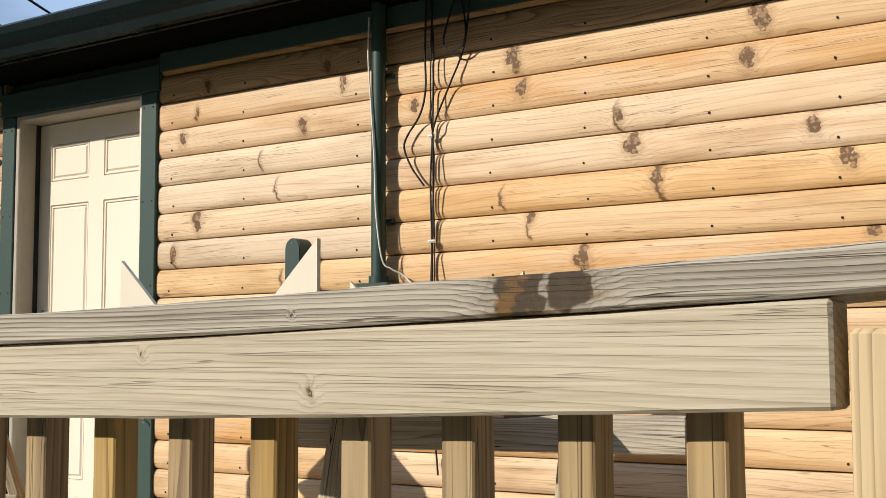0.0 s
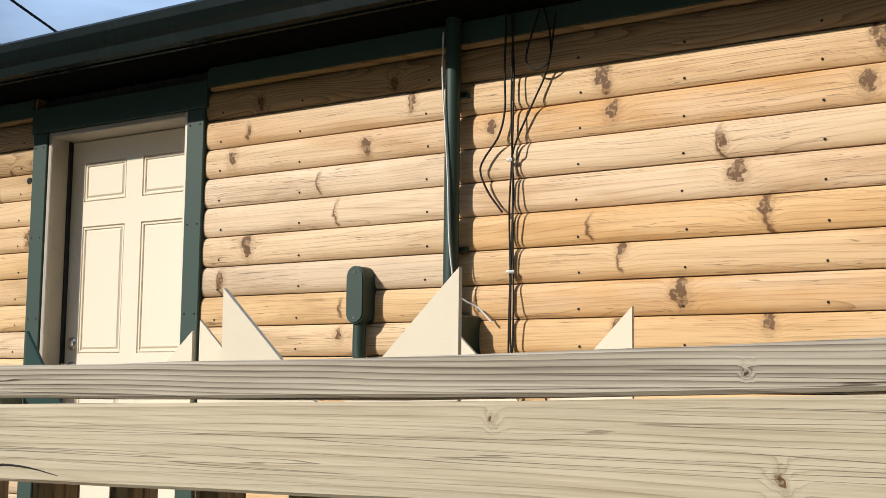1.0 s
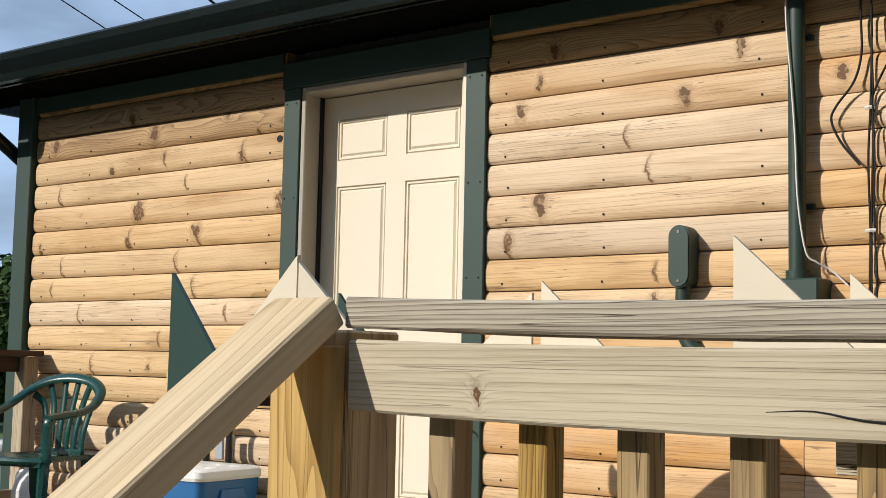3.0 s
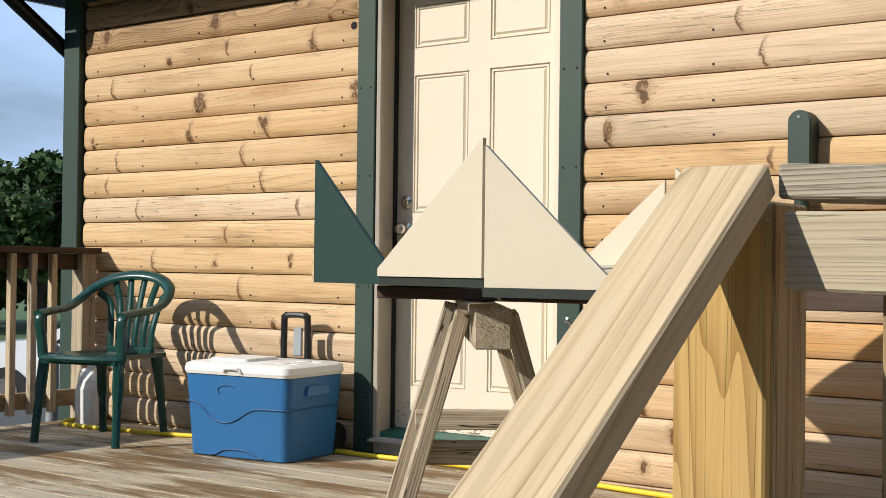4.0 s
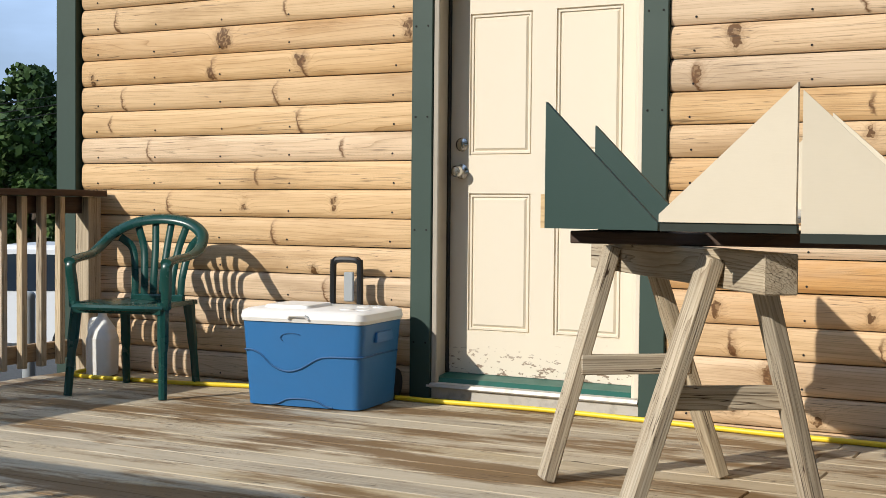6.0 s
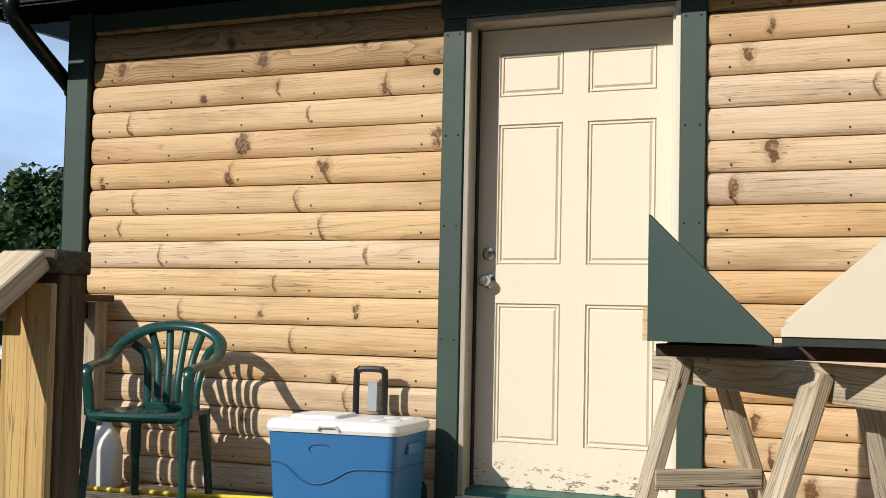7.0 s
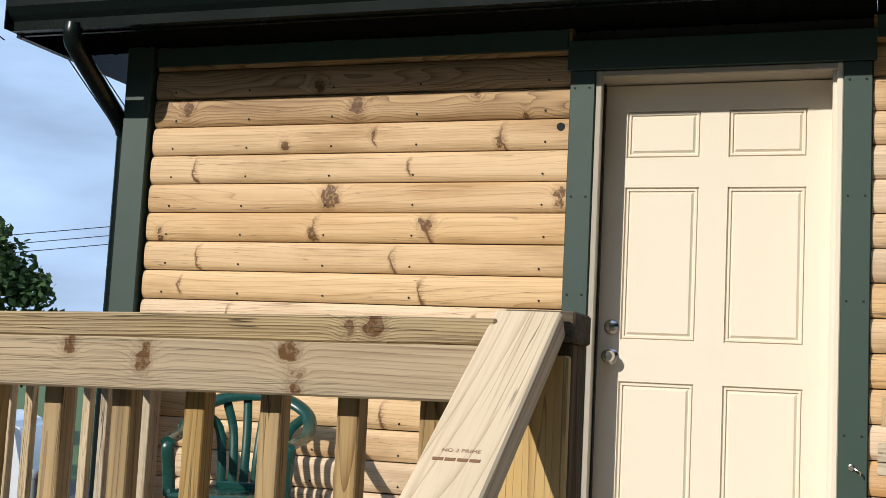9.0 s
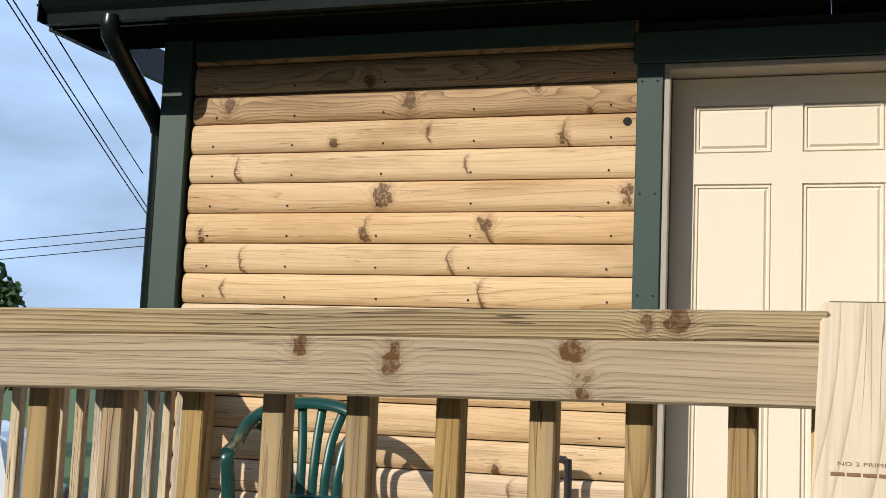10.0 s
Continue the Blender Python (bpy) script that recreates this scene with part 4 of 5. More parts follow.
def cooler():
    c = thing("cooler", "blue plastic wheeled cooler with white lid and black pull handle", "cooler", at=(0, 0, 0))
    bm = rounded(bmesh.new(), 0.485, 0.30, 0.505, 0.325, 0.004, 0.215, 0.035)
    rounded(bm, 0.505, 0.325, 0.522, 0.335, 0.215, 0.336, 0.035)
    part("body", bm, blue_plastic, c, smooth=True)
    # darker blue tubes draw the shadow line of the moulded wave round the front and side, and of the low arch above the
    # foot
    wave = [(-0.240, 0.222), (-0.21, 0.221), (-0.17, 0.204), (-0.12, 0.160), (-0.06, 0.142), (0.0, 0.156), (0.07, 0.196), (0.12, 0.207), (0.222, 0.210)]
    line = [(x, -0.1505 - 0.0125 * min(1.0, z / 0.215), z) for x, z in wave] + [(0.246, -0.150, 0.210), (0.2535, -0.128, 0.210), (0.2535, 0.0, 0.212), (0.2535, 0.13, 0.210)]
    part("moulded_wave", tube(bmesh.new(), curve_pts(line, 4), 0.0042, 6), shade_and_badge_blue, c, smooth=True)
    arch = [(-0.13, 0.008), (-0.10, 0.013), (-0.06, 0.031), (0.0, 0.036), (0.06, 0.031), (0.10, 0.013), (0.13, 0.008)]
    part("moulded_arch", tube(bmesh.new(), curve_pts([(x, -0.1515 - 0.0125 * z / 0.215, z) for x, z in arch], 4), 0.0036, 6), shade_and_badge_blue, c, smooth=True)
    part("badge", tube(bmesh.new(), curve_pts([(-0.075, -0.1655, 0.262), (-0.085, -0.166, 0.275), (-0.07, -0.166, 0.290), (-0.03, -0.166, 0.294), (0.0, -0.166, 0.288)], 4), 0.0026, 5), shade_and_badge_blue, c)
    bm = rounded(bmesh.new(), 0.532, 0.345, 0.540, 0.352, 0.338, 0.352, 0.04)
    rounded(bm, 0.540, 0.352, 0.532, 0.346, 0.352, 0.376, 0.04)
    rounded(bm, 0.532, 0.346, 0.500, 0.316, 0.376, 0.386, 0.038)
    lid = part("lid", bm, white_plastic, c, "white plastic lid", smooth=True)
    part("hatch", rounded(bmesh.new(), 0.20, 0.20, 0.186, 0.186, 0.386, 0.398, 0.02), white_plastic, lid, smooth=True).location = (-0.105, 0.0, 0.0)
    part("latch", tube(bmesh.new(), [(-0.045, -0.178, 0.352), (-0.035, -0.183, 0.366), (0.03, -0.183, 0.366), (0.04, -0.178, 0.352)], 0.0065, 6), white_plastic, lid)
    for x, y in ((0.14, -0.06), (0.21, -0.06), (0.14, 0.07), (0.21, 0.07)):
        part("cup_ring", rounded(bmesh.new(), 0.055, 0.055, 0.05, 0.05, 0.386, 0.389, 0.024), white_plastic, lid, smooth=True).location = (x, y, 0)
    part("side_grip", rounded(bmesh.new(), 0.018, 0.14, 0.010, 0.12, 0.262, 0.300, 0.004), blue_plastic, c, smooth=True).location = (0.262, 0.0, 0.0)
    part("side_grip", rounded(bmesh.new(), 0.018, 0.14, 0.010, 0.12, 0.262, 0.300, 0.004), blue_plastic, c, smooth=True).location = (-0.262, 0.0, 0.0)
    hx0, hx1, hy = -0.058, 0.063, 0.180
    part("pull_handle", tube(bmesh.new(), curve_pts([(hx0, hy, 0.10), (hx0, hy, 0.535), (hx0 + 0.010, hy, 0.562), (hx0 + 0.028, hy, 0.571), (hx1 - 0.028, hy, 0.571), (hx1 - 0.010, hy, 0.562), (hx1, hy, 0.535), (hx1, hy, 0.10)], 4), 0.0135, 8), black_plastic, c, "black telescopic pull handle", smooth=True)
    part("handle_plate", block(-0.008, 0.036, hy - 0.006, hy + 0.006, 0.395, 0.520, 0.004), grey_label, c, "grey plate between the handle rods")
    for s in (-1, 1):
        bm = bmesh.new()
        bmesh.ops.create_cone(bm, cap_ends=True, segments=20, radius1=0.065, radius2=0.065, depth=0.035, matrix=pose(s * 0.222, 0.145, 0.066, 0, 90, 0))
        part("wheel", bm, black_plastic, c, "black plastic wheel", smooth=True)
    c.matrix_basis = pose(-0.374, -0.325, 0.0, 0, 0, 6.5) @ Matrix.Diagonal((1.11, 1.25, 1.07, 1.0))
    return c


cooler()


# ---- chair ----
def resin_chair():
    c = thing("garden_chair", "dark green moulded resin garden armchair on the deck", "chair")
    # seat: a dished slab
    bm = bmesh.new()
    nx, ny = 9, 9
    def seat_pt(i, j, low):
        u, v = i / nx * 2 - 1, j / ny * 2 - 1
        w = 0.235 - 0.03 * (v + 1) / 2
        z = 0.425 - 0.022 * (1 - u * u) * (1 - v * v) - 0.012 * (v + 1) / 2
        if v < -0.7:
            z -= 0.028 * ((-v - 0.7) / 0.3) ** 2
        return (u * w, v * 0.225, z - low)
    top = [[bm.verts.new(seat_pt(i, j, 0)) for j in range(ny + 1)] for i in range(nx + 1)]
    bot = [[bm.verts.new(seat_pt(i, j, 0.022)) for j in range(ny + 1)] for i in range(nx + 1)]
    for i in range(nx):
        for j in range(ny):
            bm.faces.new((top[i][j], top[i + 1][j], top[i + 1][j + 1], top[i][j + 1]))
            bm.faces.new((bot[i][j + 1], bot[i + 1][j + 1], bot[i + 1][j], bot[i][j]))
    for i in range(nx):
        bm.faces.new((top[i + 1][0], top[i][0], bot[i][0], bot[i + 1][0]))
        bm.faces.new((top[i][ny], top[i + 1][ny], bot[i + 1][ny], bot[i][ny]))
    for j in range(ny):
        bm.faces.new((top[0][j], top[0][j + 1], bot[0][j + 1], bot[0][j]))
        bm.faces.new((top[nx][j + 1], top[nx][j], bot[nx][j], bot[nx][j + 1]))
    part("seat", bm, chair_green, c, smooth=True)
    part("apron", tube(bmesh.new(), curve_pts([(-0.235, -0.20, 0.40), (-0.12, -0.235, 0.402), (0.12, -0.235, 0.402), (0.235, -0.20, 0.40)], 4), 0.024, 8, 0.7), chair_green, c, smooth=True)
    for s in (-1, 1):
        part("leg", tube(bmesh.new(), curve_pts([(s * 0.254, -0.235, 0.0), (s * 0.244, -0.215, 0.20), (s * 0.234, -0.195, 0.37), (s * 0.232, -0.185, 0.42)], 4), [0.022] * 5 + [0.029] * 5 + [0.036] * 3, 8, 0.9), chair_green, c, smooth=True)
        part("leg", tube(bmesh.new(), curve_pts([(s * 0.200, 0.225, 0.0), (s * 0.190, 0.20, 0.22), (s * 0.18, 0.175, 0.41)], 4), [0.021] * 4 + [0.027] * 3 + [0.032] * 2, 8, 0.9), chair_green, c, smooth=True)
        part("arm_post", tube(bmesh.new(), curve_pts([(s * 0.245, -0.190, 0.40), (s * 0.252, -0.195, 0.50), (s * 0.258, -0.205, 0.580), (s * 0.260, -0.18, 0.612)], 4), 0.028, 8, 0.8), chair_green, c, smooth=True)
    rim = [(-0.258, -0.215, 0.606), (-0.264, -0.12, 0.618), (-0.275, 0.02, 0.632), (-0.278, 0.11, 0.668), (-0.245, 0.19, 0.728), (-0.145, 0.235, 0.778), (0.0, 0.250, 0.795)]
    rim = rim + [(-x, y, z) for x, y, z in rim[-2::-1]]
    part("back_rim", tube(bmesh.new(), curve_pts(rim, 5), 0.031, 10, 0.6), chair_green, c, "curved rim running from arm to arm", smooth=True)
    for k in range(6):
        u = (k - 2.5) / 2.5
        bot_x, top_x = u * 0.13, u * 0.225
        top_z = 0.782 - 0.075 * u * u
        top_y = 0.250 - 0.045 * u * u
        part("back_slat", tube(bmesh.new(), curve_pts([(bot_x, 0.185, 0.42), (bot_x * 1.03, 0.195, 0.52), (bot_x * 1.25, 0.222, 0.65), (top_x, top_y, top_z)], 4), 0.0205, 8, 0.3), chair_green, c, smooth=True)
    part("back_base", block(-0.15, 0.15, 0.172, 0.200, 0.402, 0.436, 0.006), chair_green, c)
    c.matrix_basis = pose(-1.272, -0.482, 0.0, 0, 0, 15.0) @ Matrix.Diagonal((0.90, 1.0, 0.985, 1.0))
    return c


resin_chair()


# ---- jug, hose ----
def jug(at, mat, label, scale=1.0):
    j = thing("jug", label, "bottle")
    bm = rounded(bmesh.new(), 0.118, 0.118, 0.122, 0.122, 0.0, 0.165, 0.022, 4)
    rounded(bm, 0.122, 0.122, 0.105, 0.105, 0.165, 0.205, 0.03, 4)
    rounded(bm, 0.105, 0.105, 0.046, 0.046, 0.205, 0.262, 0.022, 4)
    part("bottle_body", bm, mat, j, smooth=True)
    part("handle", tube(bmesh.new(), curve_pts([(-0.018, 0, 0.250), (-0.048, 0, 0.247), (-0.060, 0, 0.220), (-0.058, 0, 0.180), (-0.050, 0, 0.160)], 4), 0.011, 8), mat, j, smooth=True)
    part("cap", rounded(bmesh.new(), 0.040, 0.040, 0.038, 0.038, 0.262, 0.284, 0.018, 5), white_plastic, j, smooth=True)
    j.matrix_basis = pose(*at) @ Matrix.Scale(scale, 4)
    return j


jug((-1.808, -0.150, 0.0, 0, 0, 20), white_plastic, "white plastic gallon jug on the deck by the wall", 1.10)

hose_pts = [(5.2, -0.30, 0.011), (4.2, -0.22, 0.011), (3.2, -0.16, 0.011), (2.4, -0.20, 0.011), (1.95, -0.175, 0.011), (1.55, -0.165, 0.011), (1.07, -0.115, 0.011), (0.53, -0.085, 0.011), (0.0, -0.118, 0.011), (-0.45, -0.085, 0.011),
            (-0.90, -0.165, 0.011), (-1.16, -0.235, 0.011), (-1.46, -0.280, 0.011), (-1.70, -0.315, 0.011), (-1.84, -0.30, 0.011), (-1.90, -0.23, 0.012), (-1.93, -0.10, 0.012)]
tagged(part("garden_hose", tube(bmesh.new(), curve_pts(hose_pts, 8), 0.0105, 10), hose_yellow, smooth=True), "yellow garden hose lying along the wall", "hose")


# ---- electric service on the wall ----
mast = tagged(part("conduit_mast", tube(bmesh.new(), [(2.430, -0.052, 1.20), (2.430, -0.052, 2.36)], 0.030, 16), box_green, smooth=True), "green painted conduit running up to the eave", "conduit")
part("hub", tube(bmesh.new(), [(2.430, -0.052, 1.200), (2.430, -0.052, 1.235)], 0.040, 16), box_green, mast, smooth=True)
for z in (1.45, 2.05):
    part("pipe_strap", block(2.385, 2.475, -0.020, 0.004, z, z + 0.02, 0.002), box_green, mast)
meter = thing("electric_meter", "green metal meter box with a round glass meter", "electric meter", at=(2.43, 0, 0.8))
part("box_body", block(2.332, 2.528, -0.118, 0.020, 0.74, 1.205, 0.006), box_green, meter)
part("box_cover", block(2.340, 2.520, -0.126, -0.119, 0.75, 1.120, 0.003), box_green, meter)
turned("meter_ring", [(0, 0.088), (0.012, 0.090), (0.020, 0.088), (0.026, 0.078)], (2.430, -0.126, 1.030), chrome, meter, "bright meter ring")
glassy = Nodes("meter_glass")
glassy.bsdf.inputs["Transmission Weight"].default_value = 1.0
meter_glass = glassy.done((0.92, 0.95, 0.93), 0.04)
turned("meter_face", [(0.0, 0.070), (0.040, 0.068), (0.042, 0.060)], (2.430, -0.140, 1.030), white_plastic, meter)
part("meter_display", block(2.400, 2.460, -0.187, -0.183, 1.035, 1.062), grey_label, meter, "small grey display")
turned("meter_dome", [(0.0, 0.076), (0.060, 0.074), (0.078, 0.066), (0.084, 0.05), (0.086, 0.01)], (2.430, -0.146, 1.030), meter_glass, meter, "clear glass dome")

lb = thing("conduit_fitting", "green capsule-shaped conduit fitting with a bent pipe", "conduit", at=(1.99, 0, 1.2))
bm = bmesh.new()
outline = []
for k in range(13):
    a = math.pi * k / 12
    outline.append((1.988 + 0.042 * math.cos(a), 1.372 + 0.042 * math.sin(a)))
for k in range(13):
    a = math.pi + math.pi * k / 12
    outline.append((1.988 + 0.042 * math.cos(a), 1.226 + 0.042 * math.sin(a)))
prism(bm, outline, "y", -0.075, 0.01)
part("fitting_body", bm, box_green, lb)
bm = bmesh.new()
prism(bm, [(1.988 + (u - 1.988) * 0.93, 1.299 + (v - 1.299) * 0.95) for u, v in outline], "y", -0.080, -0.0755)
part("cover_plate", bm, box_green, lb)
for z in (1.39, 1.208):
    turned("screw", [(0, 0.006), (0.002, 0.006)], (1.988, -0.080, z), chrome, lb)
part("bent_pipe", tube(bmesh.new(), curve_pts([(1.988, -0.040, 1.20), (1.988, -0.040, 1.06), (2.01, -0.040, 0.985), (2.08, -0.040, 0.93), (2.20, -0.045, 0.905), (2.34, -0.05, 0.90)], 6), 0.027, 14), box_green, lb, smooth=True)

# ---- cables on the wall ----
def cable(name, pts, r, mat, label):
    return tagged(part(name, tube(bmesh.new(), curve_pts(pts, 6), r, 6), mat, smooth=True), label, "cable", group="cables on the wall")


BLACK_CABLE = "thin black cable hanging down the log wall"
cable("cable", [(2.680, -0.03, 2.34), (2.684, -0.02, 2.13), (2.682, -0.02, 1.95), (2.676, -0.018, 1.78), (2.668, -0.02, 1.60), (2.672, -0.018, 1.36), (2.668, -0.02, 1.10), (2.674, -0.02, 0.75), (2.70, -0.02, 0.45)], 0.0042, wire_black, BLACK_CABLE)
cable("cable", [(2.655, -0.03, 2.34), (2.650, -0.03, 2.12), (2.652, -0.03, 1.98), (2.625, -0.03, 1.88), (2.562, -0.03, 1.80), (2.545, -0.03, 1.75), (2.580, -0.03, 1.67), (2.643, -0.03, 1.590)], 0.0045, wire_black, BLACK_CABLE)
cable("cable", [(2.870, -0.03, 2.32), (2.835, -0.025, 2.125), (2.770, -0.025, 1.99), (2.700, -0.022, 1.86), (2.678, -0.022, 1.78), (2.685, -0.02, 1.70), (2.680, -0.02, 1.50), (2.676, -0.02, 1.30), (2.680, -0.02, 1.06), (2.73, -0.03, 0.82)], 0.0042, wire_black, BLACK_CABLE)
cable("cable", [(2.800, -0.03, 2.34), (2.755, -0.05, 2.16), (2.80, -0.05, 2.11), (2.855, -0.05, 2.14), (2.85, -0.04, 2.24), (2.82, -0.03, 2.34)], 0.004, wire_black, BLACK_CABLE)
cable("cable", [(2.690, -0.035, 2.34), (2.695, -0.055, 2.05), (2.70, -0.06, 1.85), (2.688, -0.03, 1.78), (2.698, -0.045, 1.62), (2.686, -0.02, 1.38), (2.700, -0.04, 1.22), (2.690, -0.03, 1.02)], 0.0035, wire_black, BLACK_CABLE)
cable("cable", [(2.655, -0.04, 1.02), (2.645, -0.05, 0.86), (2.69, -0.06, 0.70), (2.78, -0.06, 0.66), (2.85, -0.06, 0.76), (2.84, -0.05, 0.92), (2.77, -0.05, 1.0), (2.70, -0.04, 0.93), (2.68, -0.04, 0.74), (2.75, -0.05, 0.56)], 0.0042, wire_black, "loop of black cable hanging low on the wall")
cable("cable", [(2.405, -0.085, 2.30), (2.408, -0.092, 2.12), (2.425, -0.092, 1.90), (2.438, -0.090, 1.70), (2.446, -0.088, 1.48), (2.470, -0.080, 1.30), (2.500, -0.06, 1.262), (2.540, -0.03, 1.235), (2.60, -0.03, 1.18)], 0.0035, wire_white, "thin white cable running down beside the conduit")
for z in (1.785, 1.365):
    tagged(part("cable_tie", tube(bmesh.new(), [(2.662, -0.024, z), (2.676, -0.030, z), (2.692, -0.024, z)], 0.007, 6), wire_white), "pale cable tie round the cables", "cable tie")
hole = bmesh.new()
bmesh.ops.create_cone(hole, cap_ends=True, segments=18, radius1=0.017, radius2=0.017, depth=0.006, matrix=pose(-0.153, 0.000, 1.944, 90, 0, 0))
tagged(part("hole_plug", hole, wire_black), "round black hole through the log siding", "hole")

# nail heads along the logs
nail = bpy.data.meshes.new("nail_head")
bm = bmesh.new()
bmesh.ops.create_cone(bm, cap_ends=True, segments=7, radius1=0.0048, radius2=0.0048, depth=0.003, matrix=pose(0, 0, 0, 90, 0, 0))
bm.to_mesh(nail)
bm.free()
nail.materials.append(wire_black)
for k in range(17):
    for x in (-1.98, -1.60, -1.19, -0.79, -0.22, 1.16, 1.62, 2.28, 2.95, 3.36, 3.85, 4.3, 4.75):
        ob = new("nail", nail)
        ob.parent = wall
        ob.location = (x + 0.02 * noise.noise((x, k * 3.3, 0)), 0.0006, Z0 + PITCH * k + 0.030 + 0.004 * noise.noise((x, k * 1.7, 5)))
for k, z in enumerate((0.25, 0.75, 1.25, 1.65, 2.10)):
    for x in (-0.095, -0.035, 0.98, 1.042):
        ob = new("nail", nail)
        ob.parent = wall
        ob.location = (x, -0.0165, z)

# a small hook screwed to the casing, and a grey post by the cabin's end
hook = thing("wall_hook", "small weathered metal hook on the green casing", "hook", at=(1.01, -0.02, 0.63))
turned("hook_plate", [(0, 0.013), (0.004, 0.012), (0.006, 0.005)], (1.008, -0.0165, 0.635), chrome, hook)
part("hook_arm", tube(bmesh.new(), curve_pts([(1.008, -0.020, 0.635), (1.018, -0.038, 0.632), (1.036, -0.044, 0.622), (1.040, -0.040, 0.610)], 4), 0.0035, 6), chrome, hook, smooth=True)
post = thing("bollard", "grey metal post with a rounded cap beside the cabin", "post", at=(-2.92, 0.43, GROUND))
part("post_tube", tube(bmesh.new(), [(-2.92, 0.43, GROUND), (-2.92, 0.43, 0.30)], 0.038, 14), grey_label, post, smooth=True)
part("post_top", tube(bmesh.new(), [(-2.92, 0.43, 0.300), (-2.92, 0.43, 0.320), (-2.92, 0.43, 0.336), (-2.92, 0.43, 0.342)], [0.041, 0.040, 0.028, 0.008], 14), grey_label, post, smooth=True)


# ---- a parked car, trees and wires ----
FAR_GROUND = -1.43
car_white = paint("white_car_paint", (0.78, 0.79, 0.80), 0.22, 0.05, 3.0, spec=0.6, bump=0.0)
tyre_black = paint("tyre_rubber", (0.02, 0.02, 0.02), 0.8, 0.2)
glass_dark = paint("dark_car_glass", (0.02, 0.03, 0.045), 0.06, 0.0, spec=0.9, bump=0.0)


def parked_car():
    c = thing("car", "white estate car parked on the gravel beyond the deck", "car")
    body = [(-2.3, 0.35), (-2.32, 0.75), (-2.25, 1.02), (-0.95, 1.08), (-0.1, 1.62), (0.3, 1.70), (2.0, 1.70), (2.25, 1.58), (2.38, 1.05), (2.38, 0.40), (2.2, 0.32), (-2.2, 0.30)]
    bm = prism(bmesh.new(), body, "y", -0.85, 0.85)
    bmesh.ops.bevel(bm, geom=list(bm.edges), offset=0.06, segments=2, affect="EDGES")
    part("body", bm, car_white, c, smooth=True)
    for s in (-1, 1):
        part("window", prism(bmesh.new(), [(-0.72, 1.08), (-0.08, 1.54), (0.62, 1.58), (0.62, 1.08)], "y", s * 0.852 - 0.006, s * 0.852 + 0.006), glass_dark, c)
        part("window", prism(bmesh.new(), [(0.70, 1.08), (0.70, 1.58), (1.85, 1.56), (2.10, 1.10)], "y", s * 0.852 - 0.006, s * 0.852 + 0.006), glass_dark, c)
        for x in (-1.45, 1.45):
            bm = bmesh.new()
            bmesh.ops.create_cone(bm, cap_ends=True, segments=24, radius1=0.36, radius2=0.36, depth=0.24, matrix=pose(x, s * 0.77, 0.36, 90, 0, 0))
            w = part("wheel", bm, tyre_black, c, smooth=True)
            bm = bmesh.new()
            bmesh.ops.create_cone(bm, cap_ends=True, segments=24, radius1=0.22, radius2=0.20, depth=0.26, matrix=pose(x, s * 0.77, 0.36, 90, 0, 0))
            part("rim", bm, chrome, w)
    part("windscreen", prism(bmesh.new(), [(-0.93, 1.10), (-0.14, 1.60), (-0.16, 1.62), (-0.96, 1.12)], "y", -0.72, 0.72), glass_dark, c)
    for s in (-0.6, 0.6):
        part("headlight", block(-2.345, -2.28, s - 0.14, s + 0.14, 0.70, 0.86, 0.02), white_plastic, c)
    c.matrix_basis = pose(-11.4, 8.0, FAR_GROUND + 0.02, 0, 0, 25)
    return c


parked_car()


def leaf_material():
    m = Nodes("tree_leaves")
    geo = m.nt.nodes.new("ShaderNodeNewGeometry").outputs["Random Per Island"]
    col = m.mix(geo, (0.014, 0.036, 0.007), (0.060, 0.105, 0.022))
    m.bsdf.inputs["Subsurface Weight"].default_value = 0.0
    return m.done(col, 0.6, 0.0, 0.3)


leaves = leaf_material()
bark = paint("tree_bark", (0.075, 0.055, 0.04), 0.9, 0.4, 9.0, bump=0.6)


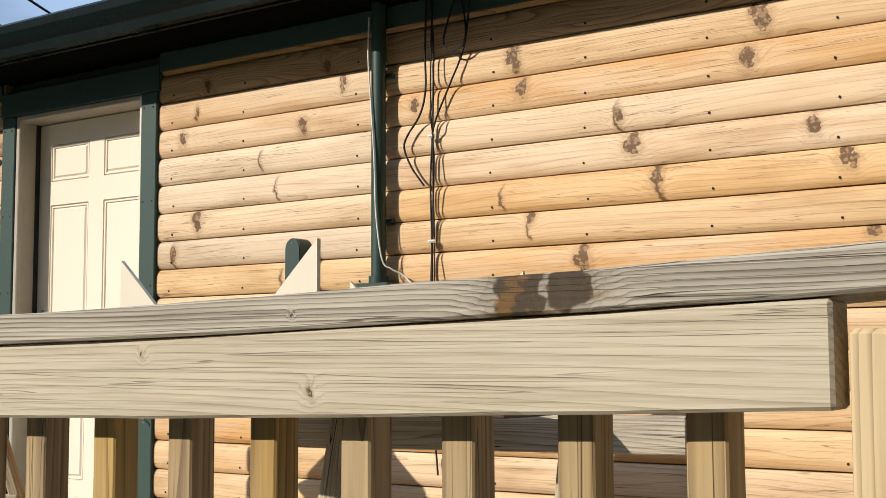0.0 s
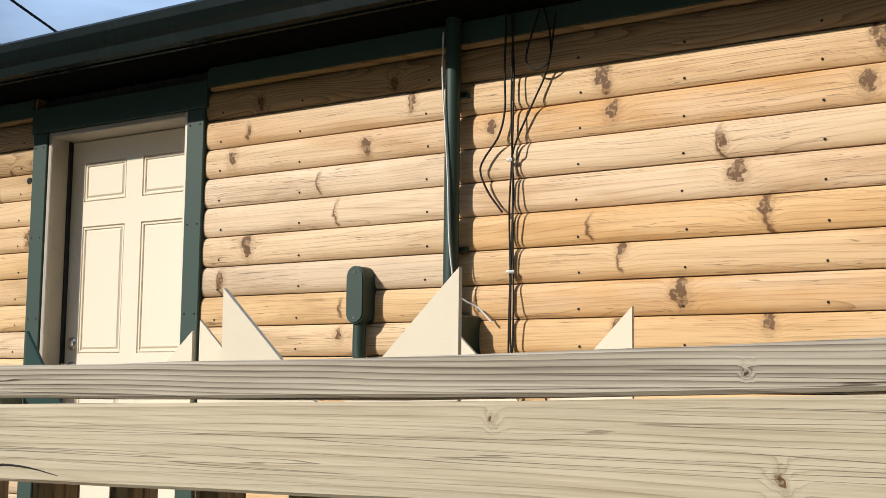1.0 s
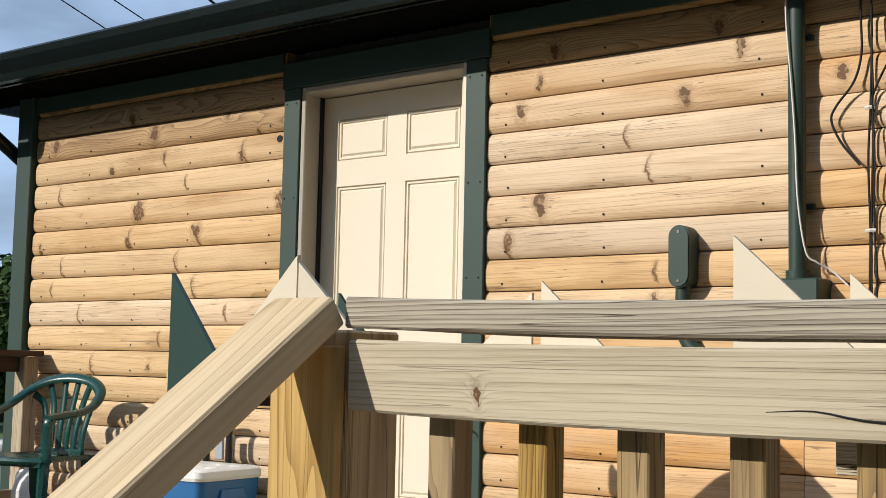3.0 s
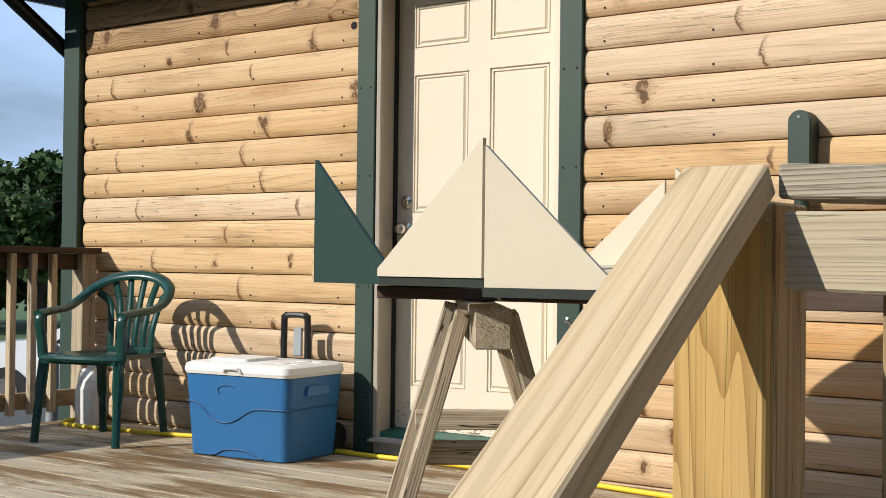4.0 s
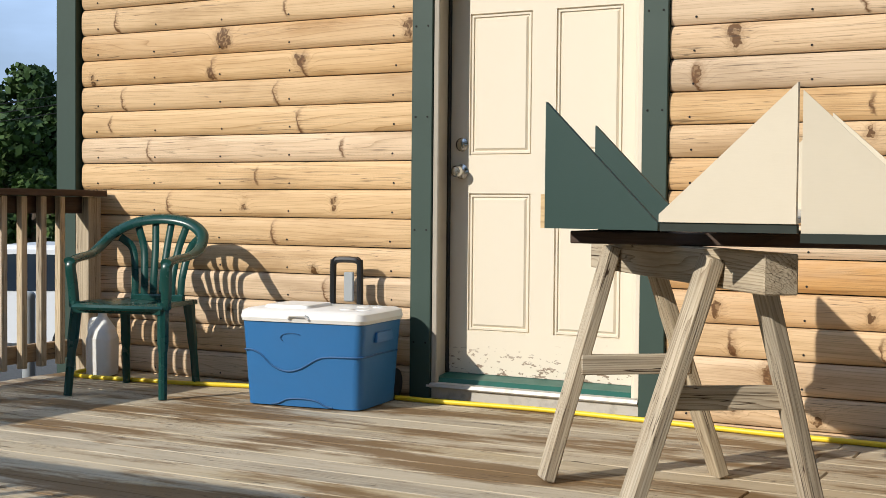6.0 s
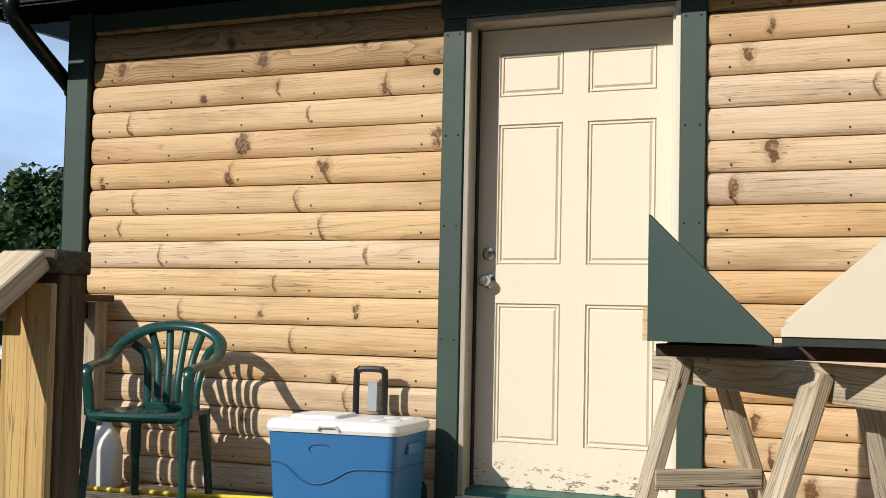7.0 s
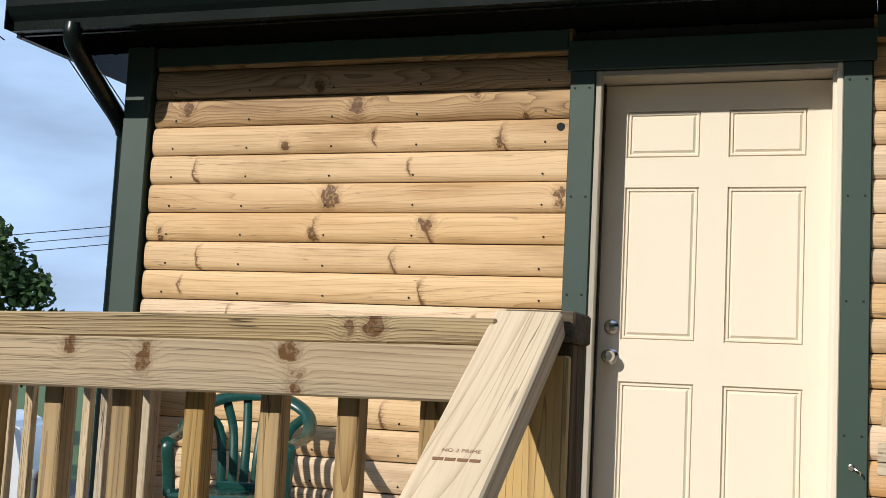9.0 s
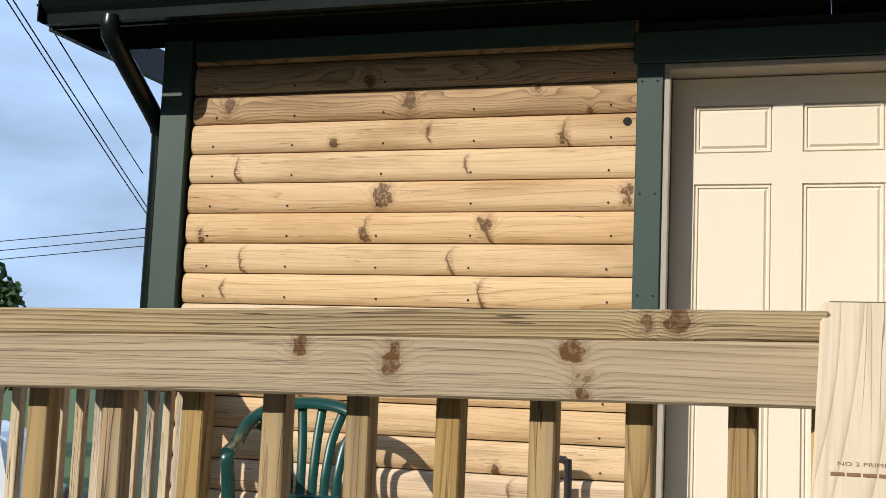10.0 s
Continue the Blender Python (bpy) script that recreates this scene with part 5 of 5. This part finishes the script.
def tree(at, height, spread, seed, label, leaf=(0.10, 0.20), per=210):
    rnd = random.Random(seed)
    t = thing("tree", label, "tree", group="trees beyond the yard", at=at)
    base = Vector(at)
    bm = tube(bmesh.new(), curve_pts([base, base + Vector((0.1, 0.05, height * 0.3)), base + Vector((-0.1, 0.1, height * 0.6)), base + Vector((0.05, 0, height * 0.9))], 3), [0.22, 0.20, 0.18, 0.16, 0.14, 0.12, 0.10, 0.07, 0.05, 0.03], 8)
    clumps = []
    for k in range(34):
        a, u = rnd.uniform(0, 6.283), rnd.random()
        h = height * (0.22 + 0.76 * u)
        reach = spread * (math.sin(math.pi * min(1, 0.18 + 0.80 * u)) ** 0.8) * rnd.uniform(0.35, 1.0)
        p = base + Vector((math.cos(a) * reach, math.sin(a) * reach, h))
        clumps.append((p, rnd.uniform(0.45, 0.95) * spread * 0.42))
        if k % 3 == 0:
            tube(bm, [base + Vector((0, 0, h * 0.7)), p], [0.05, 0.015], 5)
    part("trunk", bm, bark, t)
    verts, faces = [], []
    for p, r in clumps:
        for q in range(per):
            v = Vector((rnd.gauss(0, 1), rnd.gauss(0, 1), rnd.gauss(0, 0.8)))
            v = v.normalized() * r * rnd.random() ** 0.4
            c = p + v
            s = rnd.uniform(*leaf)
            a = Vector((rnd.gauss(0, 1), rnd.gauss(0, 1), rnd.gauss(0, 1))).normalized()
            b = a.orthogonal().normalized()
            n = len(verts)
            verts += [c - a * s, c + b * s * 0.55, c + a * s, c - b * s * 0.55]
            faces.append((n, n + 1, n + 2, n + 3))
    me = bpy.data.meshes.new("crown")
    me.from_pydata(verts, [], faces)
    me.materials.append(leaves)
    ob = new("crown", me)
    ob.parent = t
    ob.matrix_parent_inverse = Matrix.Translation(-base)
    return t


for k in range(11):
    az = radians(40.4 + 2.3 * k)
    dist = 44 + 3.0 * math.sin(k * 2.3)
    at = (1.5 - dist * math.sin(az), -4.8 + dist * math.cos(az), FAR_GROUND)
    tree(at, (7.1, 6.7, 6.3, 6.1, 5.6, 5.5, 5.4, 5.5, 5.8, 6.0, 6.0)[k], 2.4 + 0.3 * math.cos(k * 1.9), 40 + k, "leafy green tree at the edge of the yard")


def wire(a, b, r, sag, label="thin power line against the sky"):
    a, b = Vector(a), Vector(b)
    pts = [a.lerp(b, k / 8) - Vector((0, 0, sag * 4 * (k / 8) * (1 - k / 8))) for k in range(9)]
    return tagged(part("power_line", tube(bmesh.new(), pts, r, 5), wire_black), label, "cable", group="power lines")


def stretch(a, b, s0, s1):
    """The two points at s0 and s1 along the line from a (0) to b (1)."""
    a, b = Vector(a), Vector(b)
    return a.lerp(b, s0), a.lerp(b, s1)


for a, b in (((-11.55, 11.08, 6.39), (-13.18, 16.54, 5.14)), ((-11.46, 11.14, 6.38), (-13.12, 16.56, 5.2)), ((-11.12, 11.47, 6.2), (-13.1, 16.46, 5.74))):
    p, q = stretch(a, b, -0.2, 1.6)
    wire(p, q, 0.012, 0.02)
for drop in (0.0, 0.25, 0.49):
    p, q = stretch((-17.89, 25.69, 5.16 - drop), (-29.2, 18.6, 2.95 - drop), -0.8, 1.6)
    wire(p, q, 0.012, 0.05)
p, q = stretch((-6.26, 4.11, 5.17), (-6.72, 5.27, 5.06), -4.0, 5.0)
wire(p, q, 0.016, 0.05, "black service cable running above the roof")
for a, b in (((-11.82, 6.47, 6.37), (-11.47, 7.18, 5.95)), ((-11.68, 6.44, 6.81), (-11.1, 7.61, 6.12))):
    p, q = stretch(a, b, -5.0, 2.2)
    wire(p, q, 0.010, 0.02)

# unseen tall trees added on the camera's side to block sky light, with the gap that lets the low sun through
for k in range(11):
    az = radians(6 + 10.5 * k)
    dist = 15.0 + 1.6 * math.sin(k * 1.7)
    tree((1.5 + dist * math.sin(az), -3.5 - dist * math.cos(az), FAR_GROUND), 17.0 + 1.5 * math.cos(k * 2.1), 3.9, 80 + k, "unseen tall leafy tree added to block sky light", (0.30, 0.55), 90)
# a lower, farther unseen row on the sunny side, added to deepen the shade
for k in range(10):
    az = radians(-104 + 11 * k)
    dist = 27 + 2.0 * math.sin(k * 2.9)
    tree((1.5 + dist * math.sin(az), -3.5 - dist * math.cos(az), FAR_GROUND), 11.8 + 0.7 * math.cos(k * 1.3), 4.2, 120 + k, "unseen leafy tree added to dim the low sky", (0.32, 0.6), 90)


# ---- deck boards ----
row = 0
y = 0.0
while y > DECK_F:
    x = DECK_L - 0.01 - 0.0
    seed = row * 1.37
    while x < DECK_R:
        length = 3.6 + 3.0 * abs(noise.noise((seed, x, 3.0)))
        x2 = min(DECK_R, x + length)
        if DECK_R - x2 < 0.5:
            x2 = DECK_R
        lift = 0.0015 * noise.noise((seed, x * 3, 8.0))
        beam("plank", (x, y - 0.069, -0.018 + lift), (x2 - 0.004, y - 0.069, -0.018 + lift), 0.1365, 0.034, deck_wood, floor, bevel=0.004)
        x = x2
    y -= 0.1395
    row += 1
